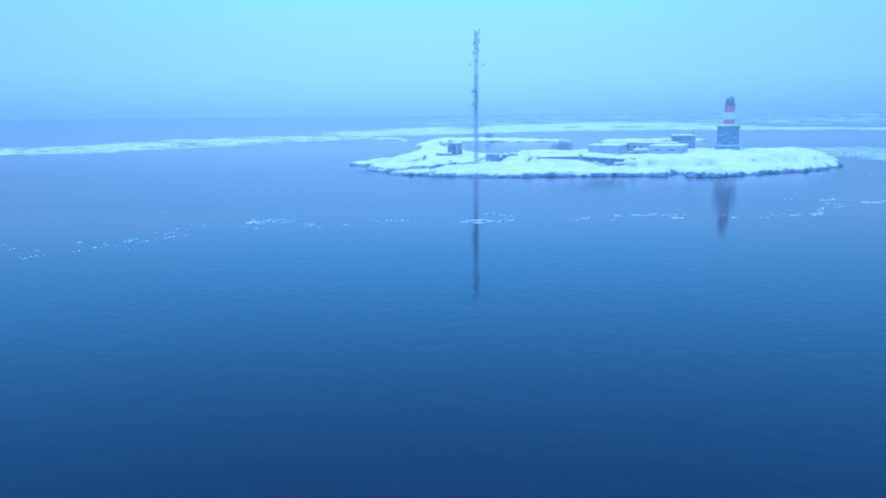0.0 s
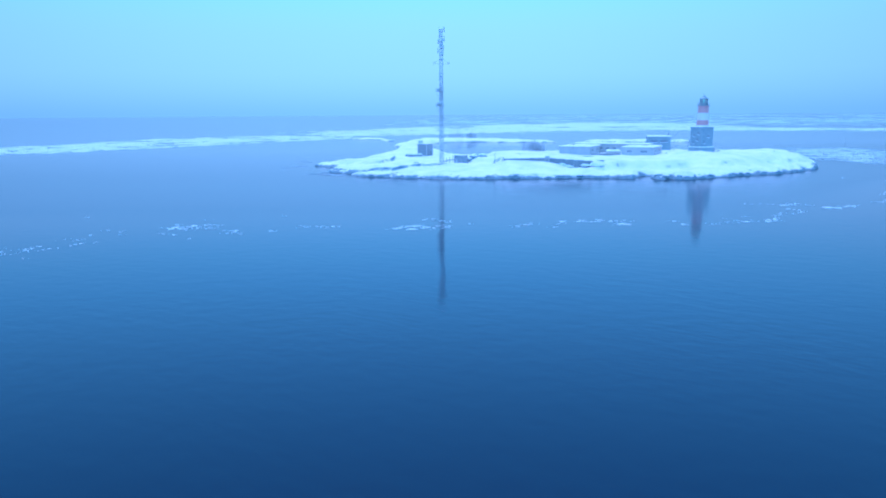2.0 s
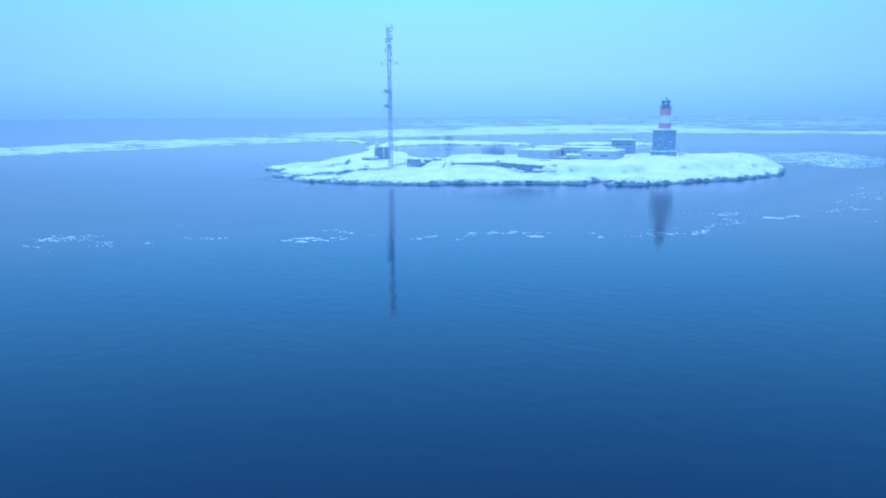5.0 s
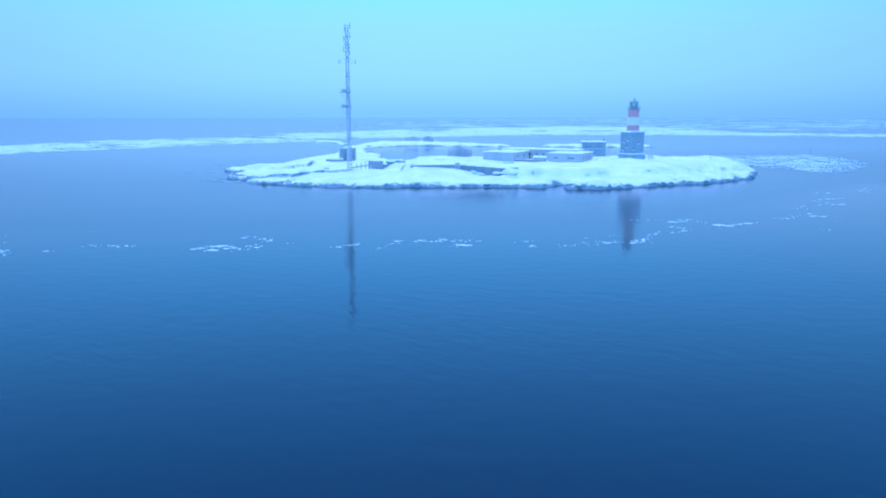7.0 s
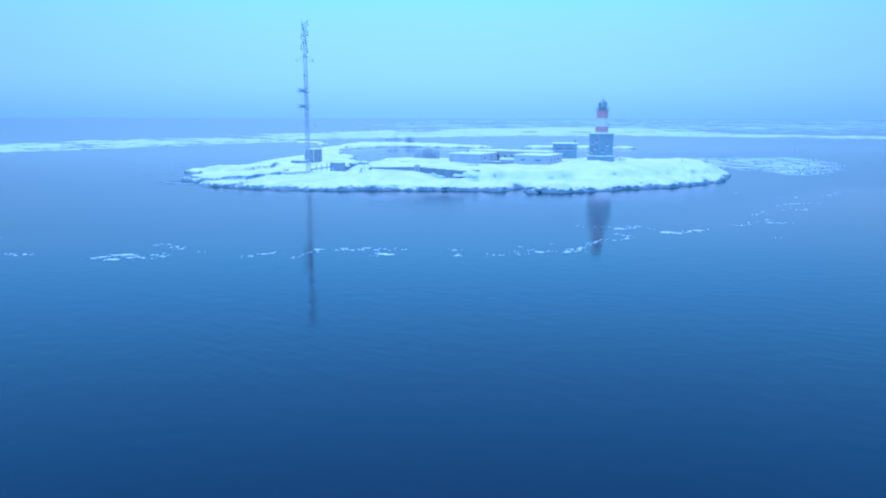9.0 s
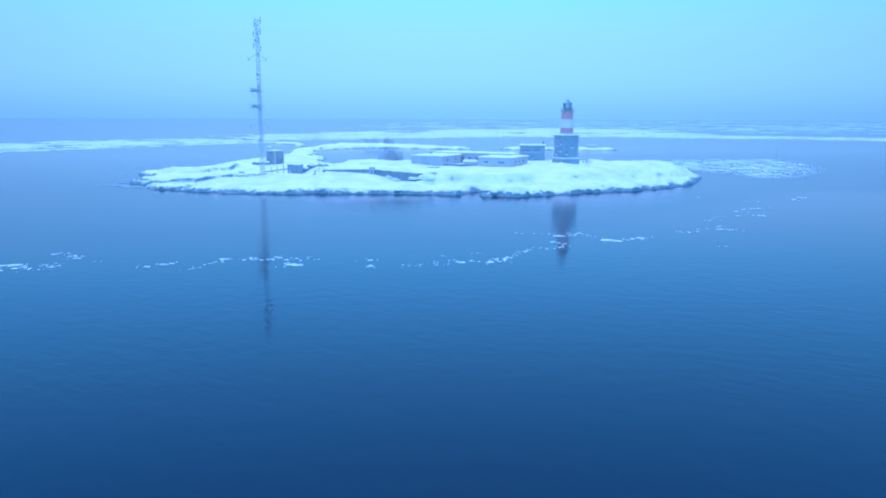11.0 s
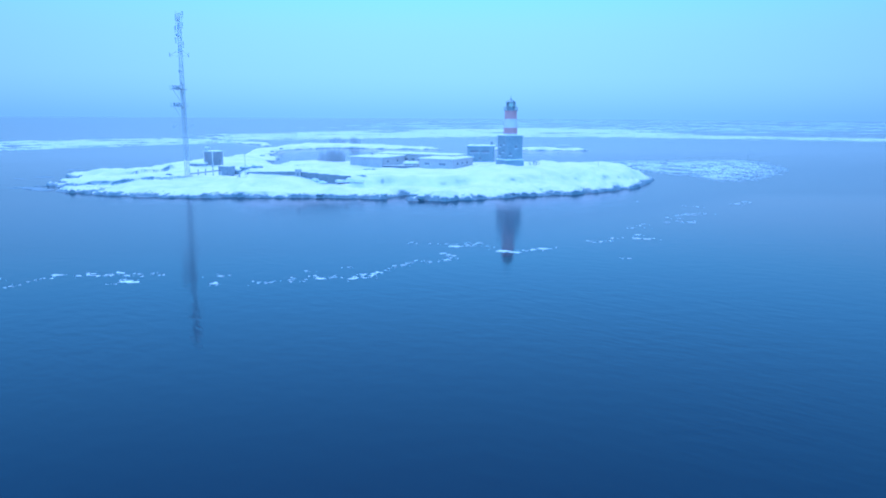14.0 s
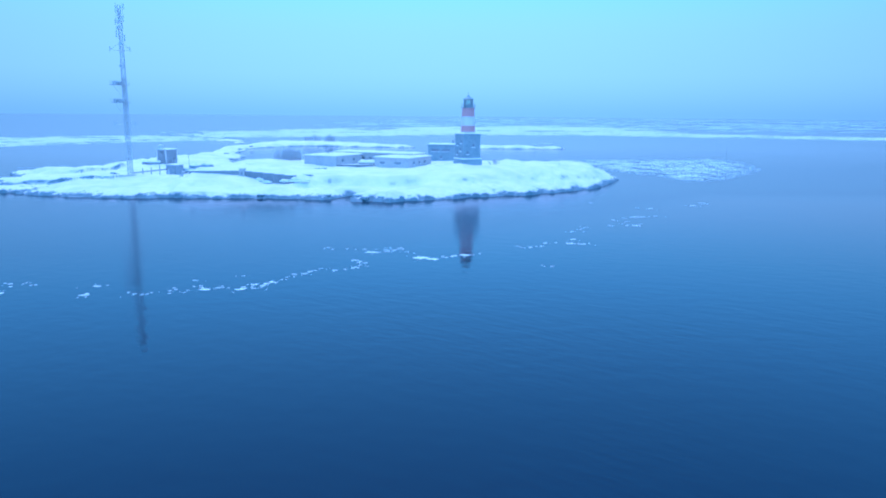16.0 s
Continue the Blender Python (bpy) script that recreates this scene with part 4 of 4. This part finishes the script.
def floe(rnd, x, y, size, stretch=1.15, turn=None, h=None):
    ob = new("ice_floe", FLOES[rnd.randrange(9)])
    h = h or 0.035 + 0.03 * size
    size *= 0.8
    ob.matrix_basis = pose(x, y, 0, 0, 0, rnd.uniform(-25, 25) if turn is None else turn) @ Matrix.Diagonal((size * stretch, size, h, 1))
    tagged(ob, "large flat snow-covered ice floe" if size > 1.2 else "small drifting snow-covered ice floe", "ice floe", "drifting ice floes")


# each floe of the belt: x, y, breadth
LOOSE_FLOES = [(-80.8, 129.6, 0.8), (-76.8, 125, 0.5), (-72.3, 120.7, 0.6), (-71.6, 123.7, 0.5), (-69.6, 116.7, 0.5), (-68.9, 119.1, 0.5), (-67.9, 171.6, 0.5), (-67.6, 131.3, 0.9), (-65.5, 133.6, 0.5), (-63.6, 123.1, 0.5), (-62.3, 129.9, 0.9), (-59.7, 132.7, 0.6), (-58.9, 130.9, 0.5), (-58.7, 134.8, 0.9), (-57.8, 142.2, 0.7), (-56.2, 131.9, 0.4), (-55.5, 132.5, 0.5), (-55.3, 124, 0.4), (-55.3, 147.1, 0.7), (-55, 141.4, 0.7), (-54.5, 152.7, 0.5), (-54.2, 142.1, 0.7), (-53, 136.7, 0.9), (-52.4, 137.3, 0.7), (-50.8, 151.4, 0.7), (-50.3, 139.2, 0.4), (-49.7, 147.5, 0.5)]
PACKED_FLOES = [(-42.4, 159.1, 0.8), (-42.2, 154.1, 1.2), (-41.7, 155.7, 1.5), (-41.3, 147.8, 0.9), (-40.4, 154, 1.1), (-39.4, 153.9, 1.2), (-39, 146.9, 0.7), (-39, 156.3, 1.2), (-38.9, 166, 0.5), (-38.4, 152.3, 1), (-38.4, 158, 1.5), (-37, 156.2, 0.7), (-36.1, 157.8, 0.5), (-36, 159.6, 0.8), (-34.6, 158.6, 0.8), (-34.5, 154.4, 0.5), (-34.2, 141.7, 0.5), (-33.7, 158.1, 0.8), (-33.3, 154.4, 0.6), (-30.6, 151.8, 0.6), (-29.2, 151.7, 0.5), (-28.7, 147.9, 0.6), (-27.8, 149.3, 0.6), (-27.8, 151.3, 1), (-26.2, 147.7, 0.6), (-23, 171.8, 0.5), (-20.7, 150.5, 1.1), (-16.1, 156.7, 0.7), (-15.2, 155.8, 0.6), (-12.5, 156.1, 0.7), (-11.7, 156, 0.7), (-10.2, 154.7, 0.9), (-9, 155.5, 1)]
WEST_STREAK = [(4.1, 152.5, 1.3), (5, 153.5, 1.3), (6.5, 155, 1.7), (7.5, 151.5, 1.9), (8.1, 155.5, 1.9), (9.4, 164.3, 1), (9.5, 153, 1.5), (9.9, 155, 0.8), (10.2, 165.5, 0.7), (10.7, 153.5, 0.9), (11.9, 152.6, 0.9), (11.9, 164.9, 0.6), (12.4, 155, 0.6), (13, 155.6, 0.8), (13.1, 162.6, 1), (13.6, 152.1, 0.6), (14, 162.6, 0.8), (14.5, 154.1, 1.1), (15.1, 155.1, 0.8), (15.4, 160.9, 1), (15.4, 162.6, 0.7), (19.2, 158.2, 0.6), (29.1, 154.5, 1.1), (30.8, 156.3, 1.3), (32, 157, 1)]
MIDDLE_STREAK = [(36.1, 152.8, 0.6), (37.3, 154.3, 0.6), (38.2, 157.9, 0.6), (39.1, 160.6, 1.4), (42.6, 160.1, 1), (43.4, 161.2, 0.9), (44.4, 160.4, 0.9), (45.4, 160.1, 0.9), (46.3, 160.2, 0.6), (47.2, 160.7, 0.4), (47.8, 162.1, 1.2), (49.5, 160.2, 1.2), (50.8, 156.5, 1.9), (50.9, 161.3, 0.8), (52, 156, 1.6), (52.7, 161.3, 0.6), (54.6, 160.8, 0.6), (63.1, 160.1, 1.2), (63.5, 155.3, 1.2), (69.6, 156.1, 0.7), (70.7, 155.6, 0.4), (71.5, 156.7, 0.4), (73.6, 157.7, 0.6), (74.1, 158.4, 0.3), (74.9, 163.8, 0.8), (75.7, 156.8, 0.4)]
EAST_STREAK = [(76.7, 160.5, 0.8), (77.9, 158.5, 1.7), (79.2, 159.2, 0.5), (80, 159.5, 0.4), (81, 166.5, 0.5), (82.4, 158.5, 1.3), (82.6, 159.9, 0.8), (83.7, 161.3, 1), (84.2, 159.2, 0.8), (85, 160.6, 1), (85.3, 162, 1), (86, 162.8, 0.7), (86.9, 164.3, 0.5), (87.3, 165.8, 0.4), (88.2, 167.4, 0.7), (89.4, 168.2, 0.9), (89.9, 169.8, 0.4), (90.2, 188.8, 0.8), (90.7, 170.3, 0.4), (91.3, 187.2, 0.4), (91.4, 171.8, 0.5), (93.6, 170.7, 0.8), (95, 171.2, 0.5), (95.1, 187.2, 0.6), (95.8, 178, 1.1), (96, 172.5, 0.5)]
BROAD_FLOES = [(96.6, 172.9, 0.5), (96.6, 187.3, 0.8), (96.8, 177, 0.9), (97, 173.8, 0.5), (97.7, 176.1, 0.5), (98.2, 184.6, 2), (100.2, 185.1, 0.5), (100.3, 186.8, 0.8), (101, 188.5, 0.6), (101.4, 185.2, 0.5), (101.8, 186.8, 0.8), (102.5, 187.9, 0.6), (103.2, 187.9, 0.8), (103.8, 185.2, 0.5), (105.2, 184.1, 0.4), (106.5, 180.1, 2.7), (108.3, 179.1, 1.9), (110.8, 180.6, 0.6), (111.9, 181.7, 1), (113.8, 182.5, 2.1), (114.9, 182.7, 0.8), (123.5, 191.2, 0.3), (124.3, 189.4, 0.5), (125.8, 190, 0.8), (126.8, 173.8, 0.8), (126.9, 190.6, 0.5), (127.8, 191.3, 0.6), (129.1, 194.3, 0.9)]
FAR_STREAK = [(133.6, 193.8, 1.5), (135.2, 198.2, 1.1), (135.5, 193.2, 1.5), (136.7, 207.3, 0.8), (139.1, 207.3, 0.6), (139.2, 210.4, 0.6), (140.7, 212.7, 1), (146.3, 215.3, 1), (149.2, 223.1, 1), (149.8, 217.9, 0.8), (150.1, 215.4, 1), (151.3, 255.4, 0.8), (151.5, 221.4, 0.8), (152.1, 215.5, 1.7), (152.6, 226.9, 1.1), (154.4, 227.9, 0.8), (155.6, 228.9, 1.3), (157.4, 228.9, 1.3), (160.6, 230, 1.1), (160.7, 246, 0.7), (163.8, 243.8, 1.2), (176.9, 250.1, 1.8), (181.2, 255.3, 1.5), (182.3, 254, 0.9)]


def belt():
    rnd = random.Random(11)
    spots = [*LOOSE_FLOES, *PACKED_FLOES, *WEST_STREAK, *MIDDLE_STREAK, *EAST_STREAK, *BROAD_FLOES, *FAR_STREAK]
    for x, y, breadth in spots:
        floe(rnd, x, y, max(0.24, 0.62 * breadth - 0.14), rnd.uniform(1.15, 1.7), rnd.uniform(-12, 12))
    floe(rnd, 202, 641, 5.0, 1.4, 0)
    return spots


BELT = belt()


def crumbs():
    """Small bits of ice strewn round the floes and along the streaks between neighbours."""
    rnd = random.Random(31)
    verts, faces = [], []
    places = []
    for (x, y, w), (x2, y2, w2) in zip(BELT, BELT[1:]):
        for _ in range(1 + int(2 * w)):
            places.append((x + rnd.gauss(0, 0.5 + 0.5 * w), y + rnd.gauss(0, 0.4 + 0.3 * w)))
        if math.hypot(x2 - x, y2 - y) < 5:
            places.extend((x + (x2 - x) * u + rnd.gauss(0, 0.3), y + (y2 - y) * u + rnd.gauss(0, 0.4)) for u in (rnd.random(), rnd.random()))
    for _ in range(45):
        u = rnd.random()
        if u < 0.5:
            places.append((-64 + 16 * u + rnd.gauss(0, 0.6), 123.5 + 18 * u + rnd.gauss(0, 0.5)))
        places.append((rnd.gauss(-38.8, 2.0), rnd.gauss(155.6, 1.6)))
    for x, y in places:
        r = 0.06 + 0.2 * rnd.random() ** 2
        base, a0, m = len(verts), rnd.uniform(0, 6), 5
        ring = [(x + r * rnd.uniform(0.8, 1.4) * math.cos(a0 + 1.2566 * k), y + r * rnd.uniform(0.7, 1.2) * math.sin(a0 + 1.2566 * k)) for k in range(m)]
        verts.extend([(px, py, -0.05) for px, py in ring] + [(px, py, rnd.uniform(0.02, 0.05)) for px, py in ring])
        faces.append([base + m + k for k in range(m)])
        faces.extend([base + k, base + (k + 1) % m, base + m + (k + 1) % m, base + m + k] for k in range(m))
    me = bpy.data.meshes.new("ice_crumbs")
    me.from_pydata(verts, [], faces)
    me.materials.append(ICE)
    tagged(new("ice_crumbs", me), "scattered crumbs of white ice between drifting floes", "ice", kind="stuff")


crumbs()


def ice_field(name, label, outline, count, small, large, clump, seed, feather, thick=0.35, mat=None):
    """A field of floes too many to count, in streaks with open leads."""
    rnd = random.Random(seed)
    xs, ys = [p[0] for p in outline], [p[1] for p in outline]
    verts, faces, made = [], [], 0
    spots = np.random.RandomState(seed).rand(count * 12, 2) * [max(xs) - min(xs), max(ys) - min(ys)] + [min(xs), min(ys)]
    depth = inside(spots[:, 0], spots[:, 1], outline)
    for (x, y), edge in zip(spots[depth > 0].tolist(), depth[depth > 0].tolist()):
        if made >= count:
            break
        n = noise.fractal(Vector((x / clump, y / clump * 0.8, seed)), 0.9, 2.0, 3)
        if n < rnd.uniform(-0.55, 0.35) or rnd.random() > edge / feather:
            continue
        size = small + (large - small) * rnd.random() ** 2
        m, a0, base = rnd.randint(6, 8), rnd.uniform(0, 6), len(verts)
        ring = []
        for k in range(m):
            a = a0 + 6.28319 * k / m
            r = size * rnd.uniform(0.7, 1.0)
            ring.append((x + 1.3 * r * math.cos(a), y + r * math.sin(a)))
        h = thick * rnd.uniform(0.6, 1.3)
        verts += [(px, py, -0.1) for px, py in ring] + [(px, py, h) for px, py in ring]
        faces.append([base + m + k for k in range(m)])
        faces += [[base + k, base + (k + 1) % m, base + m + (k + 1) % m, base + m + k] for k in range(m)]
        made += 1
    me = bpy.data.meshes.new(name)
    me.from_pydata(verts, [], faces)
    me.materials.append(mat or ICE)
    tagged(new(name, me), label, "ice", kind="stuff")


ice_field("brash_ice", "patch of loose broken brash ice off the island", [(172, 380), (190, 350), (199, 316), (214, 320), (226, 334), (254, 374), (272, 430), (262, 458), (230, 452), (170, 436)], 13000, 0.2, 0.6, 9, 3, 18, 0.05, DULL_ICE)
ice_field("drift_ice", "long band of broken drift ice across the sea", [(-340, 440), (-265, 428), (-228, 430), (-178, 482), (-128, 570), (-98, 605), (-66, 636), (-60, 700), (-154, 770), (-250, 690), (-285, 550), (-370, 510)], 5200, 1.0, 4.0, 30, 4, 22, 0.10, DULL_ICE)
ice_field("pack_ice", "wide field of broken pack ice, mist put into its dull colour", [(-190, 860), (-80, 690), (24, 758), (136, 815), (262, 850), (428, 800), (620, 730), (780, 750), (640, 870), (450, 980), (480, 1300), (300, 1500), (0, 1200)], 19000, 2.0, 6.0, 80, 5, 90, 0.10, DULL_ICE)
# far streaks widened into a field that imitates the pale haze at the horizon
ice_field("far_ice", "far streaks of drift ice, extended to pale the hazy horizon", [(-150, 1300), (300, 1250), (640, 1000), (1500, 1250), (2600, 2400), (2200, 4000), (600, 4300), (-100, 2600)], 6500, 6.0, 20.0, 260, 6, 200, 0.12, HAZED_ICE)
